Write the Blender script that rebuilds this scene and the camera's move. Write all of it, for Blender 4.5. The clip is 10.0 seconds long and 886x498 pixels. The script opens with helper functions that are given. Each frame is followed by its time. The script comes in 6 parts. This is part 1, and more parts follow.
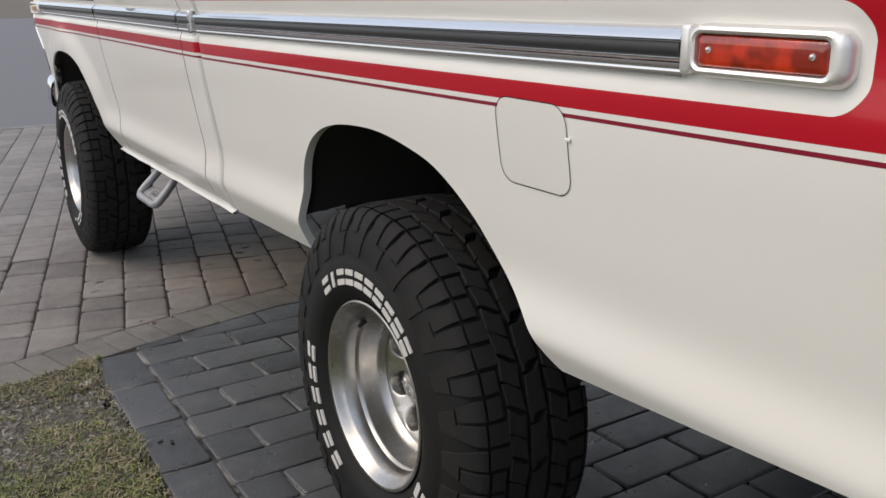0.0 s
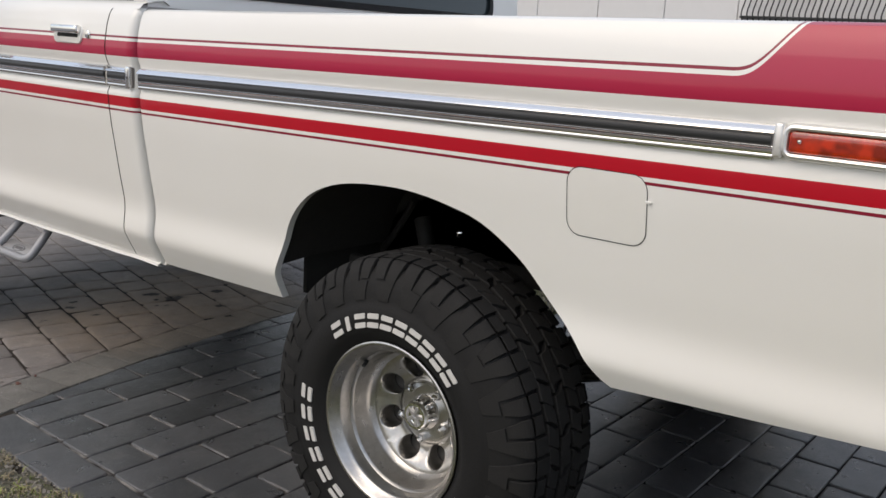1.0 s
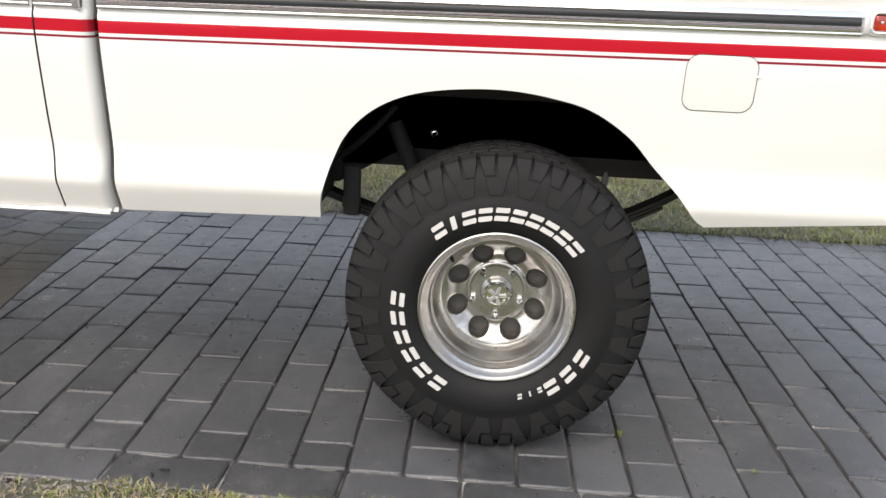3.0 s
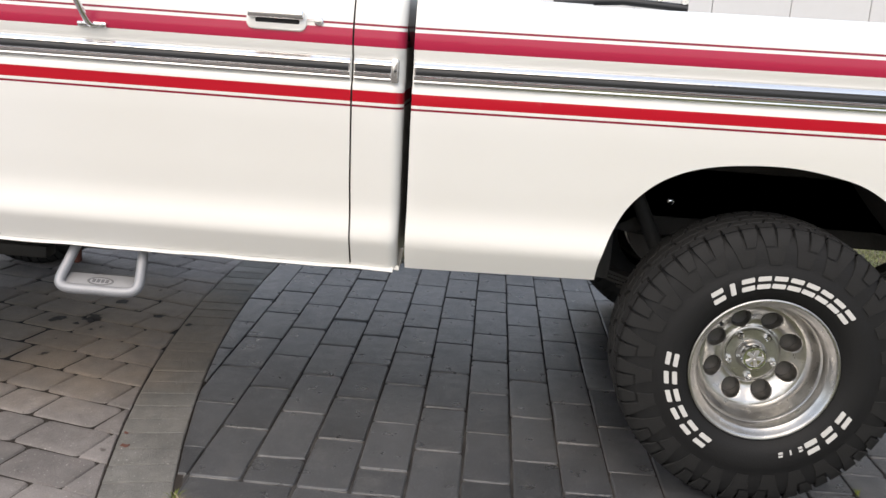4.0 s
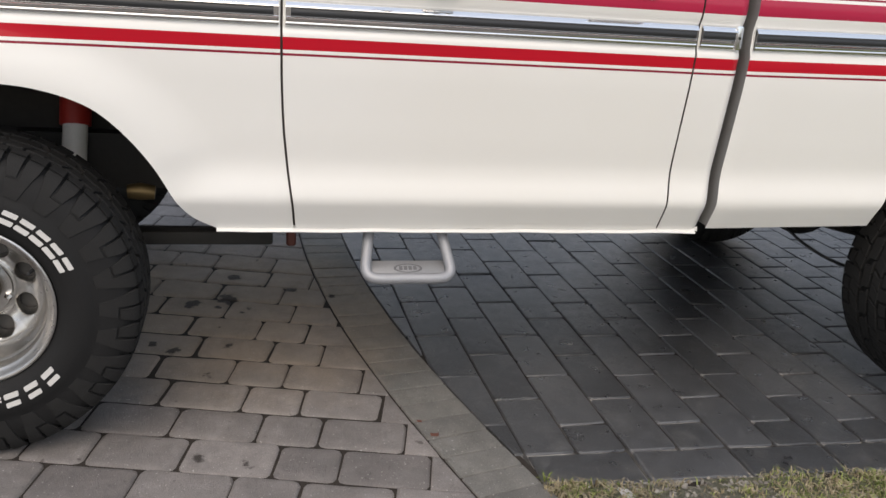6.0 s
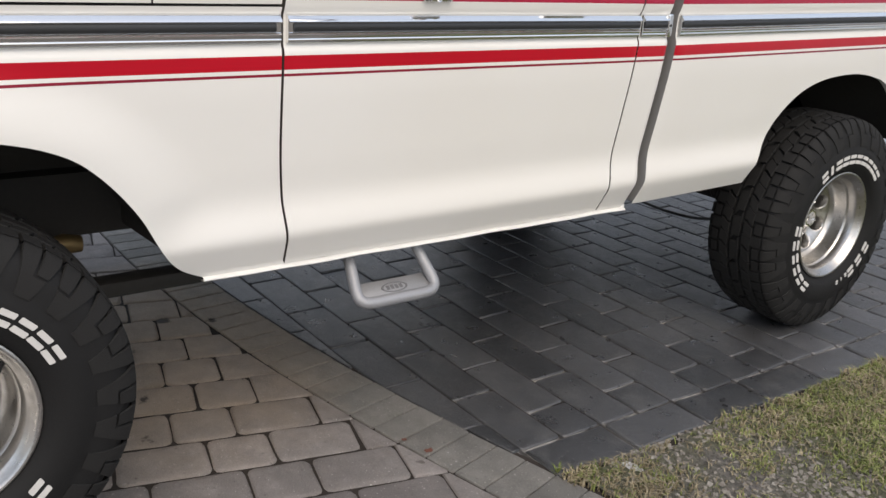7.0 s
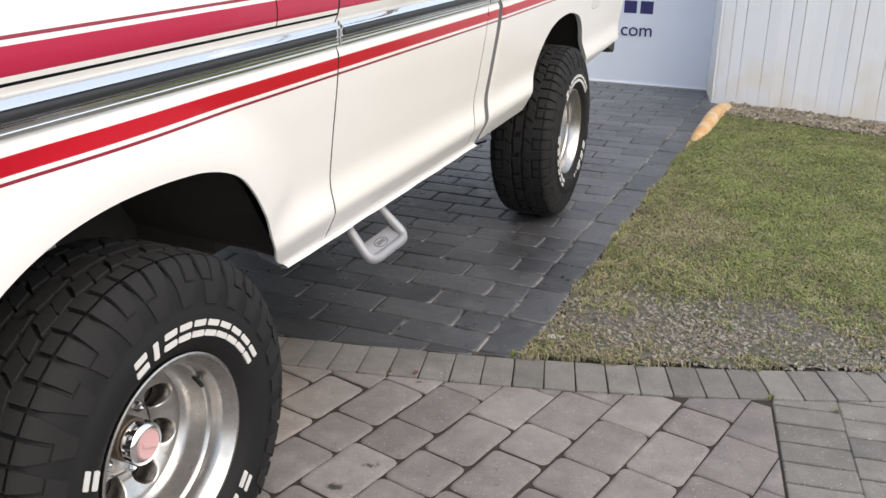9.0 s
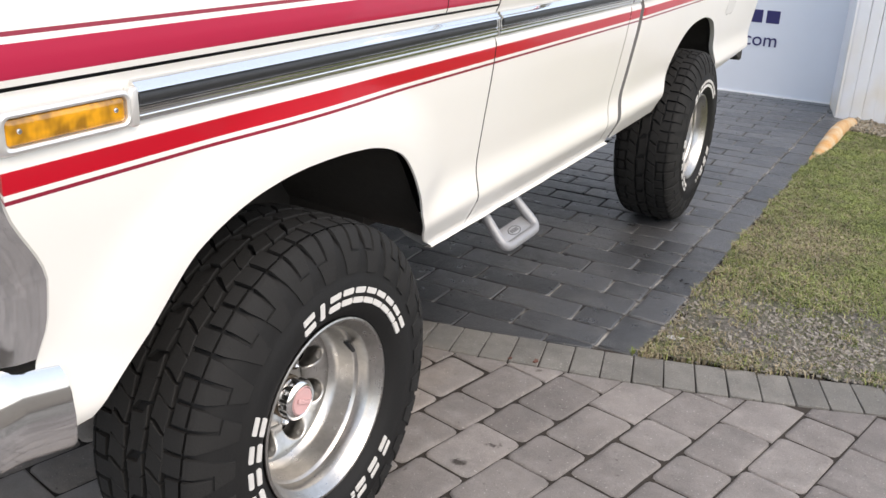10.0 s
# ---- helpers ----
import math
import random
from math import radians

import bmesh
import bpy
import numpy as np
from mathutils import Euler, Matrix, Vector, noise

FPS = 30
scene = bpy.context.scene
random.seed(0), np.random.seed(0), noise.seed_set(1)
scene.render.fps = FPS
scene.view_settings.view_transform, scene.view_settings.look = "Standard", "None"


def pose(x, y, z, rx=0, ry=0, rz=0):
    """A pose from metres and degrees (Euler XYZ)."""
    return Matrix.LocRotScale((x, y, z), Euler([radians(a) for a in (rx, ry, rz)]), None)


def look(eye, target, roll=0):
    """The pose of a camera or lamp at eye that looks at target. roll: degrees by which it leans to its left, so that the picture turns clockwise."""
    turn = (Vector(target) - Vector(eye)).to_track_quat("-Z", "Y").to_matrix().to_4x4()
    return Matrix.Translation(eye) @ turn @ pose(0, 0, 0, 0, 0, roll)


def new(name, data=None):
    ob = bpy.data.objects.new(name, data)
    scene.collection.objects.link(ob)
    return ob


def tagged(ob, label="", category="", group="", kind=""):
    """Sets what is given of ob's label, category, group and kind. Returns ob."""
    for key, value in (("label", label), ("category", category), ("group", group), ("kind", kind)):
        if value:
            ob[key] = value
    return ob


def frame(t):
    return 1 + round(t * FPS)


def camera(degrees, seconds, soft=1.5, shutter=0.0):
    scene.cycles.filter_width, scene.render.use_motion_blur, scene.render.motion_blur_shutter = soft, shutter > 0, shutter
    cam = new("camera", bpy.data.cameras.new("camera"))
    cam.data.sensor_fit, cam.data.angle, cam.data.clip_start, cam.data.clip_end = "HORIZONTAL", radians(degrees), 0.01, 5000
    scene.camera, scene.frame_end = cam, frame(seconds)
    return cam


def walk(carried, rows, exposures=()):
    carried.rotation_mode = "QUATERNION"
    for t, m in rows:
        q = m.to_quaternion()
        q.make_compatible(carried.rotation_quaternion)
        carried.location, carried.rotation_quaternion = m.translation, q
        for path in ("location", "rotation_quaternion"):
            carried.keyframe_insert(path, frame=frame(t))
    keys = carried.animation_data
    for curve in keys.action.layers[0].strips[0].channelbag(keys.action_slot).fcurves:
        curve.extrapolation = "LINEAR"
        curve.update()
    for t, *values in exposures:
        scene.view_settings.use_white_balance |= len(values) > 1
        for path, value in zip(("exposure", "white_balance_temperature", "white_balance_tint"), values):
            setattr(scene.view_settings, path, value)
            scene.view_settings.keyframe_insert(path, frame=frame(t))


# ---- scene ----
cam = camera(51.7, 10.0)
PATH = [
    (0, (-0.825, -1.57, 1.244), (0.202, 0.053, 0.686), -0.4),
    (0.5, (-1.173, -1.442, 1.251), (0.131, -0.018, 0.729), -1.0),
    (1, (-1.504, -1.316, 1.292), (0.025, -0.104, 0.853), 3.3),
    (1.5, (-1.698, -0.969, 1.239), (-0.097, 0.125, 0.752), 1.3),
    (2, (-1.951, -0.706, 1.286), (-0.157, -0.086, 0.655), 3.3),
    (2.2, (-2.036, -0.666, 1.332), (-0.215, -0.129, 0.705), 3.6),
    (3.3, (-2.335, 0.3, 1.232), (-0.419, 0.308, 0.658), 2.8),
    (3.5, (-2.407, 0.418, 1.27), (-0.478, 0.479, 0.743), 3.6),
    (4, (-2.42, 0.774, 1.283), (-0.482, 0.876, 0.798), 4.0),
    (4.5, (-2.356, 1.177, 1.304), (-0.47, 1.479, 0.711), 1.9),
    (5, (-2.451, 1.546, 1.303), (-0.54, 1.671, 0.726), 3.0),
    (5.2, (-2.426, 1.646, 1.283), (-0.511, 1.672, 0.707), 3.9),
    (6.3, (-2.145, 2.641, 1.346), (-0.366, 1.964, 0.733), 5.1),
    (6.5, (-2.065, 2.788, 1.363), (-0.346, 1.955, 0.769), 5.8),
    (7, (-1.758, 3.118, 1.367), (-0.251, 1.984, 0.701), 4.0),
    (7.5, (-1.633, 3.511, 1.38), (-0.302, 2.162, 0.741), 3.6),
    (8, (-1.373, 3.733, 1.38), (-0.239, 2.202, 0.769), 4.1),
    (8.5, (-1.143, 3.92, 1.422), (-0.227, 2.267, 0.767), 2.3),
    (9, (-1.084, 4.22, 1.45), (-0.379, 2.49, 0.735), 0.8),
    (9.5, (-1.055, 4.236, 1.427), (-0.305, 2.52, 0.726), 0.4),
    (10, (-0.996, 4.348, 1.435), (-0.118, 2.702, 0.715), 2.7),
]
EXPOSURES = [(0, 0.46, 7300, 12), (0.5, 0.52, 7300, 12), (1, 0.44, 7300, 12), (1.5, 0.58, 7300, 12), (2, 0.92, 7300, 12), (3.5, 1.36, 7300, 12), (4, 0.98, 7300, 12), (5, 0.74, 7300, 12), (6.5, 0.70, 7300, 12), (8, 0.75, 7300, 12), (9, 1.08, 7300, 12), (10, 1.18, 7300, 12)]
walk(cam, [(t, look(eye, target, roll)) for t, eye, target, roll in PATH], EXPOSURES)

# ---- world and light ----
world = bpy.data.worlds.new("sky")
scene.world = world
world.use_nodes = True
_wn = world.node_tree.nodes
_sky = _wn.new("ShaderNodeTexSky")
_sky.sky_type = "NISHITA"
_sky.sun_disc = False
_sky.sun_elevation = radians(48)
_sky.sun_rotation = radians(-70)
_sky.dust_density = 2.0
# thin cloud evens the sky out
_cloud = _wn.new("ShaderNodeMix")
_cloud.data_type = "RGBA"
_cloud.inputs[0].default_value = 0.5
_cloud.inputs[7].default_value = (4.2, 4.9, 6.0, 1.0)
world.node_tree.links.new(_sky.outputs[0], _cloud.inputs[6])
world.node_tree.links.new(_cloud.outputs[2], _wn["Background"].inputs[0])
_wn["Background"].inputs[1].default_value = 0.15

sun_data = bpy.data.lights.new("sun", "SUN")
sun_data.energy = 0.85
sun_data.angle = radians(50)
sun_data.color = (1.0, 0.93, 0.84)
sun = new("sun", sun_data)
sun.matrix_world = look((-6.58, 3.9, 7.8), (0, 1.5, 0))


# ---- material helpers ----
class Mat:
    """A small writer of node materials."""

    def __init__(self, name):
        self.mat = bpy.data.materials.new(name)
        self.mat.use_nodes = True
        self.tree = self.mat.node_tree
        self.bsdf = self.tree.nodes["Principled BSDF"]

    def put(self, socket, value):
        if isinstance(value, bpy.types.NodeSocket):
            self.tree.links.new(value, socket)
        else:
            socket.default_value = value

    def set(self, **values):
        for key, value in values.items():
            self.put(self.bsdf.inputs[key.replace("_", " ")], value)
        return self

    def math(self, op, a, b=0.0, c=0.0, clamp=False):
        n = self.tree.nodes.new("ShaderNodeMath")
        n.operation, n.use_clamp = op, clamp
        for s, v in zip(n.inputs, (a, b, c)):
            self.put(s, v)
        return n.outputs[0]

    def mix(self, f, a, b):
        n = self.tree.nodes.new("ShaderNodeMix")
        n.data_type = "RGBA"
        self.put(n.inputs[0], f)
        self.put(n.inputs[6], a if not isinstance(a, tuple) else (*a, 1.0)[:4])
        self.put(n.inputs[7], b if not isinstance(b, tuple) else (*b, 1.0)[:4])
        return n.outputs[2]

    def noise(self, scale, detail=4.0, rough=0.55, vector=None, lo=0.0, hi=1.0):
        n = self.tree.nodes.new("ShaderNodeTexNoise")
        n.inputs["Scale"].default_value = scale
        n.inputs["Detail"].default_value = detail
        n.inputs["Roughness"].default_value = rough
        if vector is None:
            vector = self.where()
        self.put(n.inputs["Vector"], vector)
        out = n.outputs[0]
        if (lo, hi) != (0.0, 1.0):
            r = self.tree.nodes.new("ShaderNodeMapRange")
            self.put(r.inputs[0], out)
            r.inputs[1].default_value, r.inputs[2].default_value = lo, hi
            out = r.outputs[0]
        return out

    def where(self):
        return self.tree.nodes.new("ShaderNodeNewGeometry").outputs["Position"]

    def own(self):
        return self.tree.nodes.new("ShaderNodeTexCoord").outputs["Object"]

    def rand(self):
        return self.tree.nodes.new("ShaderNodeObjectInfo").outputs["Random"]

    def island(self):
        return self.tree.nodes.new("ShaderNodeNewGeometry").outputs["Random Per Island"]

    def split(self, v):
        n = self.tree.nodes.new("ShaderNodeSeparateXYZ")
        self.put(n.inputs[0], v)
        return n.outputs

    def bump(self, height, strength=0.3, distance=0.01):
        n = self.tree.nodes.new("ShaderNodeBump")
        n.inputs["Strength"].default_value = strength
        n.inputs["Distance"].default_value = distance
        self.put(n.inputs["Height"], height)
        self.put(self.bsdf.inputs["Normal"], n.outputs[0])
        return self

    def scaled(self, colour, f):
        n = self.tree.nodes.new("ShaderNodeVectorMath")
        n.operation = "SCALE"
        self.put(n.inputs[0], colour if not isinstance(colour, tuple) else colour[:3])
        self.put(n.inputs[3], f)
        return n.outputs[0]


def plain(name, colour, rough=0.5, metal=0.0, spread=0.12, scale=20.0, bump=0.0, **more):
    """A material with a faint two-scale variation of colour and gloss."""
    m = Mat(name)
    fine, broad = m.noise(scale * 6), m.noise(scale * 0.6)
    f = m.math("ADD", m.math("MULTIPLY", m.math("ADD", fine, broad), spread), 1.0 - spread)
    m.set(Base_Color=m.scaled(colour, f), Metallic=metal)
    m.set(Roughness=m.math("MULTIPLY_ADD", broad, rough * 0.3, rough * 0.85))
    m.set(**more)
    if bump:
        m.bump(fine, bump, 0.003)
    return m.mat


def body_paint():
    """Cream enamel with a red stripe set along the flanks."""
    m = Mat("cream_paint_with_red_stripes")
    x, y, z = m.split(m.where())
    z = m.math("SUBTRACT", z, m.math("MULTIPLY", m.math("MAXIMUM", m.math("SUBTRACT", 1.011, y), 0.0), 0.0115))

    def between(v, a, b):
        return m.math("MULTIPLY", m.math("GREATER_THAN", v, a), m.math("LESS_THAN", v, b))

    def either(*masks):
        out = masks[0]
        for k in masks[1:]:
            out = m.math("MAXIMUM", out, k)
        return out

    rise = m.math("MULTIPLY", m.math("SMOOTH_MAX", m.math("SUBTRACT", -0.748, y), 0.0, 0.04), 1.22)
    up = m.math("SUBTRACT", z, rise)
    wide = m.math("MULTIPLY", m.math("GREATER_THAN", z, 1.203), m.math("LESS_THAN", up, 1.246))
    thin = between(up, 1.2545, 1.2605)
    low = either(between(z, 1.0585, 1.0885), between(z, 1.0443, 1.0502))
    # the pale pocket round the rear lamp ends in rounded corners
    dy = m.math("MAXIMUM", m.math("SUBTRACT", -0.995, y), 0.0)
    dz = m.math("MAXIMUM", m.math("SUBTRACT", m.math("ABSOLUTE", m.math("SUBTRACT", z, 1.146)), 0.0165), 0.0)
    far = m.math("SQRT", m.math("ADD", m.math("MULTIPLY", dy, dy), m.math("MULTIPLY", dz, dz)))
    tail = m.math("MULTIPLY", m.math("GREATER_THAN", far, 0.041), m.math("MULTIPLY", m.math("LESS_THAN", y, -0.98), between(z, 1.0585, 1.21)))
    mask = either(wide, thin, low, tail)
    line = either(thin, between(z, 1.0443, 1.0502))
    mask = m.math("MULTIPLY", mask, m.math("LESS_THAN", m.math("ABSOLUTE", m.math("SUBTRACT", x, 0.98)), 2.0))
    broad, fine = m.noise(1.7, 3), m.noise(160, 2)
    cream = m.mix(m.noise(0.9, 3, lo=0.35, hi=0.7), (0.80, 0.79, 0.757), (0.775, 0.757, 0.71))
    red = m.mix(broad, (0.50, 0.005, 0.020), (0.44, 0.004, 0.015))
    # the wide stripe is pinker: reflected sky is put into its red
    red = m.mix(wide, red, m.mix(broad, (0.43, 0.018, 0.060), (0.39, 0.015, 0.050)))
    red = m.mix(line, red, (0.24, 0.010, 0.030))
    m.set(Base_Color=m.mix(mask, cream, red), Roughness=m.math("MULTIPLY_ADD", broad, 0.10, 0.26))
    m.set(Coat_Weight=0.45, Coat_Roughness=0.04, Coat_IOR=1.5, IOR=1.45, Specular_IOR_Level=0.3)
    m.bump(m.math("ADD", m.noise(6.0, 2), m.math("MULTIPLY", fine, 0.02)), 0.05, 0.01)
    return m.mat


DRIPS = ((1.020, 2.502, 0.034), (1.059, 2.381, 0.046), (1.144, 2.134, 0.028), (0.967, 2.292, 0.014), (0.928, 2.330, 0.012), (0.981, 2.410, 0.014), (0.794, 2.402, 0.014), (0.668, 2.619, 0.018), (0.615, 2.552, 0.022), (0.636, 2.373, 0.016), (0.417, 2.436, 0.016), (-0.053, 2.449, 0.016), (-0.105, 2.329, 0.017), (0.063, 2.293, 0.014), (0.021, 2.037, 0.010), (1.291, 2.356, 0.030), (1.084, 1.979, 0.016))


def paver(name, a, b, rough, stains=0.0, gritty=0.8, relief=0.45, gloss=0.5):
    m = Mat(name)
    r = m.rand()
    grain, mid = m.noise(300, 4, 0.75, lo=0.30, hi=0.70), m.noise(14, 4, 0.6, lo=0.25, hi=0.75)
    colour = m.mix(r, a, b)
    f = m.math("MULTIPLY_ADD", m.math("ADD", m.math("MULTIPLY", grain, gritty), mid), 0.36, 0.60)
    colour = m.scaled(colour, f)
    specks = m.noise(150, 1, 0.4, lo=0.70, hi=0.76)
    colour = m.mix(m.math("MULTIPLY", specks, 0.62 * gritty, clamp=True), colour, (0.58, 0.55, 0.51))
    # greyer and browner patches that run across the joints
    cloud = m.noise(2.3, 4, 0.65, lo=0.38, hi=0.64)
    colour = m.mix(m.math("MULTIPLY", cloud, 0.46, clamp=True), colour, m.scaled(colour, 0.50))
    smear = m.noise(9.0, 5, 0.7, lo=0.50, hi=0.66)
    colour = m.mix(m.math("MULTIPLY", smear, 0.30, clamp=True), colour, m.scaled(colour, 1.55))
    dust = m.noise(6.4, 6, 0.72, lo=0.52, hi=0.72)
    colour = m.mix(m.math("MULTIPLY", dust, 0.34, clamp=True), colour, (0.19, 0.185, 0.175))
    # dark pits and scuffs in the face
    pits = m.noise(75, 3, 0.6, lo=0.62, hi=0.72)
    colour = m.mix(m.math("MULTIPLY", pits, 0.45 * gritty, clamp=True), colour, m.scaled(colour, 0.45))
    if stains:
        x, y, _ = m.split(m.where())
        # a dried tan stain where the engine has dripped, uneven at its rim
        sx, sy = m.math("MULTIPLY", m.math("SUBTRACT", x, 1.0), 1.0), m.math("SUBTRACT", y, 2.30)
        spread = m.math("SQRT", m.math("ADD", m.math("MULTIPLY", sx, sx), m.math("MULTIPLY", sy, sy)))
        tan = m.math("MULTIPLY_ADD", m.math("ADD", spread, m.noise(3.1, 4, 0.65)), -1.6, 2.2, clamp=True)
        # the tan is also made lighter, painting in brightness missing under the truck
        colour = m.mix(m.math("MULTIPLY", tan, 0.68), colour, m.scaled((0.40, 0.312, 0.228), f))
        # oil drips with ragged edges
        ragged = m.math("MULTIPLY_ADD", m.noise(22.0, 3, 0.6), 0.09, -0.045)
        oil, halo = 0.0, 0.0
        for ox, oy, size in DRIPS:
            dx, dy = m.math("SUBTRACT", x, ox), m.math("MULTIPLY", m.math("SUBTRACT", y, oy), 1.25)
            near = m.math("ADD", m.math("SQRT", m.math("ADD", m.math("MULTIPLY", dx, dx), m.math("MULTIPLY", dy, dy))), ragged)
            oil = m.math("MAXIMUM", oil, m.math("MULTIPLY", m.math("SUBTRACT", size * 1.12, near), 90.0, clamp=True))
            halo = m.math("MAXIMUM", halo, m.math("MULTIPLY", m.math("SUBTRACT", size * 2.4, near), 14.0, clamp=True))
        halo = m.math("MULTIPLY", halo, 0.45, clamp=True)
        colour = m.mix(halo, colour, m.scaled(colour, 0.5))
        colour = m.mix(m.math("MULTIPLY", oil, 0.9), colour, (0.026, 0.019, 0.015))
        blot = m.noise(17.0, 2, 0.5, lo=0.72, hi=0.75)
        colour = m.mix(m.math("MULTIPLY", blot, stains, clamp=True), colour, (0.05, 0.035, 0.028))
    m.set(Base_Color=colour, Roughness=m.math("MULTIPLY_ADD", mid, 0.25, rough), Specular_IOR_Level=gloss)
    m.bump(m.math("SUBTRACT", m.math("ADD", grain, m.math("MULTIPLY", mid, 2.2)), m.math("MULTIPLY", pits, 1.2)), relief, 0.004)
    return m.mat


def turned_metal():
    """Aluminium polished on a lathe: fine rings and a streak of gloss across them."""
    m = Mat("polished_aluminium")
    x, y, z = m.split(m.own())
    r = m.math("SQRT", m.math("ADD", m.math("MULTIPLY", y, y), m.math("MULTIPLY", z, z)))
    rings = m.tree.nodes.new("ShaderNodeTexNoise")
    rings.noise_dimensions = "1D"
    rings.inputs["Scale"].default_value = 900.0
    rings.inputs["Detail"].default_value = 3.0
    m.put(rings.inputs["W"], m.math("ADD", r, m.math("MULTIPLY", x, 0.7)))
    dirt = m.noise(38, 4, 0.65, m.own(), 0.35, 0.75)
    m.set(Base_Color=m.mix(dirt, (0.50, 0.49, 0.475), (0.38, 0.37, 0.352)), Metallic=1.0, Anisotropic=0.4)
    m.set(Roughness=m.math("MULTIPLY_ADD", m.math("ADD", dirt, rings.outputs[0]), 0.07, 0.24))
    way = m.tree.nodes.new("ShaderNodeTangent")
    way.direction_type, way.axis = "RADIAL", "X"
    m.put(m.bsdf.inputs["Tangent"], way.outputs[0])
    return m.mat


PAINT = body_paint()
# lighter copy of the charcoal paver: sheen on the rear rows in its colour
PALE_PAVER = paver("sheen_lifted_charcoal_paver", (0.052, 0.054, 0.058), (0.104, 0.106, 0.112), 0.22, gritty=0.6, relief=0.26, gloss=1.0)
DARK_PAVER = paver("charcoal_paver", (0.036, 0.037, 0.039), (0.084, 0.085, 0.089), 0.22, gritty=0.6, relief=0.30, gloss=1.0)
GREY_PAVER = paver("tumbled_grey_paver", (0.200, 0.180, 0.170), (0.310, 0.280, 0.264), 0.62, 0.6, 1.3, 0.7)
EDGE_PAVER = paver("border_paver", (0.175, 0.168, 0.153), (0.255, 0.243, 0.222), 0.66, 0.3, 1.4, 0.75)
RUBBER = plain("tyre_rubber", (0.0115, 0.0115, 0.0117), 0.66, Specular_IOR_Level=0.22, spread=0.2, scale=25, bump=0.25)
TREAD = plain("worn_tread_rubber", (0.0150, 0.0148, 0.0146), 0.80, Specular_IOR_Level=0.28, spread=0.25, scale=40, bump=0.3)
WHITE_RUBBER = plain("white_letter_rubber", (0.56, 0.55, 0.53), 0.7)
CHROME = plain("chrome", (0.80, 0.80, 0.80), 0.10, 1.0, spread=0.05)
ALUMINIUM = turned_metal()
CAST = plain("cast_aluminium", (0.50, 0.495, 0.49), 0.48, 0.9, spread=0.15, scale=50, bump=0.3)
BLACK_TRIM = plain("black_vinyl_insert", (0.022, 0.023, 0.025), 0.42, scale=40, bump=0.15)
UNDER = plain("black_chassis_paint", (0.030, 0.029, 0.027), 0.7, Specular_IOR_Level=0.3, spread=0.3, scale=12, bump=0.3)
WELL = plain("dusty_undercoat", (0.040, 0.037, 0.034), 0.8, Specular_IOR_Level=0.2, spread=0.3, scale=9, bump=0.4)
SEAM = plain("dark_gap", (0.012, 0.012, 0.012), 0.8)
GLASS_DARK = plain("tinted_glass", (0.03, 0.04, 0.045), 0.05, spread=0.02)


# ---- mesh helpers ----
def mesh_of(name, bm, *mats, smooth=True, sharp=38):
    me = bpy.data.meshes.new(name)
    bm.normal_update()
    if smooth:
        limit = radians(sharp)
        for f in bm.faces:
            f.smooth = True
        for e in bm.edges:
            if len(e.link_faces) == 2 and e.calc_face_angle(0.0) > limit:
                e.smooth = False
    bm.to_mesh(me)
    bm.free()
    for k in mats:
        me.materials.append(k)
    return me


def part(name, bm, mat, parent, label="", smooth=True, sharp=38):
    ob = new(name, mesh_of(name, bm, mat, smooth=smooth, sharp=sharp))
    ob.parent = parent
    if label:
        ob["label"] = label
    return ob


def thing(name, label, category, group="", kind="", at=(0, 0, 0)):
    ob = new(name)
    ob.location = at
    ob.empty_display_size = 0.1
    return tagged(ob, label, category, group, kind)


def add_box(bm, lo, hi, bevel=0.0, segments=2, m=None):
    made = bmesh.ops.create_cube(bm, size=1.0)["verts"]
    size = [h - l for l, h in zip(lo, hi)]
    mid = [(h + l) / 2 for l, h in zip(lo, hi)]
    for v in made:
        v.co = Vector(a * s + c for a, s, c in zip(v.co, size, mid))
    if bevel:
        es = list({e for v in made for e in v.link_edges})
        out = bmesh.ops.bevel(bm, geom=es, offset=bevel, segments=segments, affect="EDGES", profile=0.5)
        made = list({v for v in out["verts"]} | {v for v in made if v.is_valid})
    if m is not None:
        bmesh.ops.transform(bm, matrix=m, verts=made)
    return made


def add_grid(bm, points):
    """Quads over a rectangular table of places."""
    rows = [[bm.verts.new(p) for p in row] for row in points]
    for a, b in zip(rows, rows[1:]):
        for p, q, r, s in zip(a, a[1:], b[1:], b):
            try:
                bm.faces.new((p, q, r, s))
            except ValueError:
                pass
    return rows


def add_lathe(bm, profile, n=48, centre=(0, 0, 0), closed=False, start=0.0, turn=2 * math.pi):
    """Turns (x, r) pairs round the x axis."""
    full = abs(turn - 2 * math.pi) < 1e-6
    steps = n if full else n + 1
    rows = []
    for k in range(steps):
        a = start + turn * k / n
        rows.append([bm.verts.new((centre[0] + x, centre[1] + r * math.cos(a), centre[2] + r * math.sin(a))) for x, r in profile])
    pairs = list(zip(rows, rows[1:])) + ([(rows[-1], rows[0])] if full else [])
    for a, b in pairs:
        for p, q, r, s in zip(a, a[1:], b[1:], b):
            bm.faces.new((p, q, r, s))
    return rows


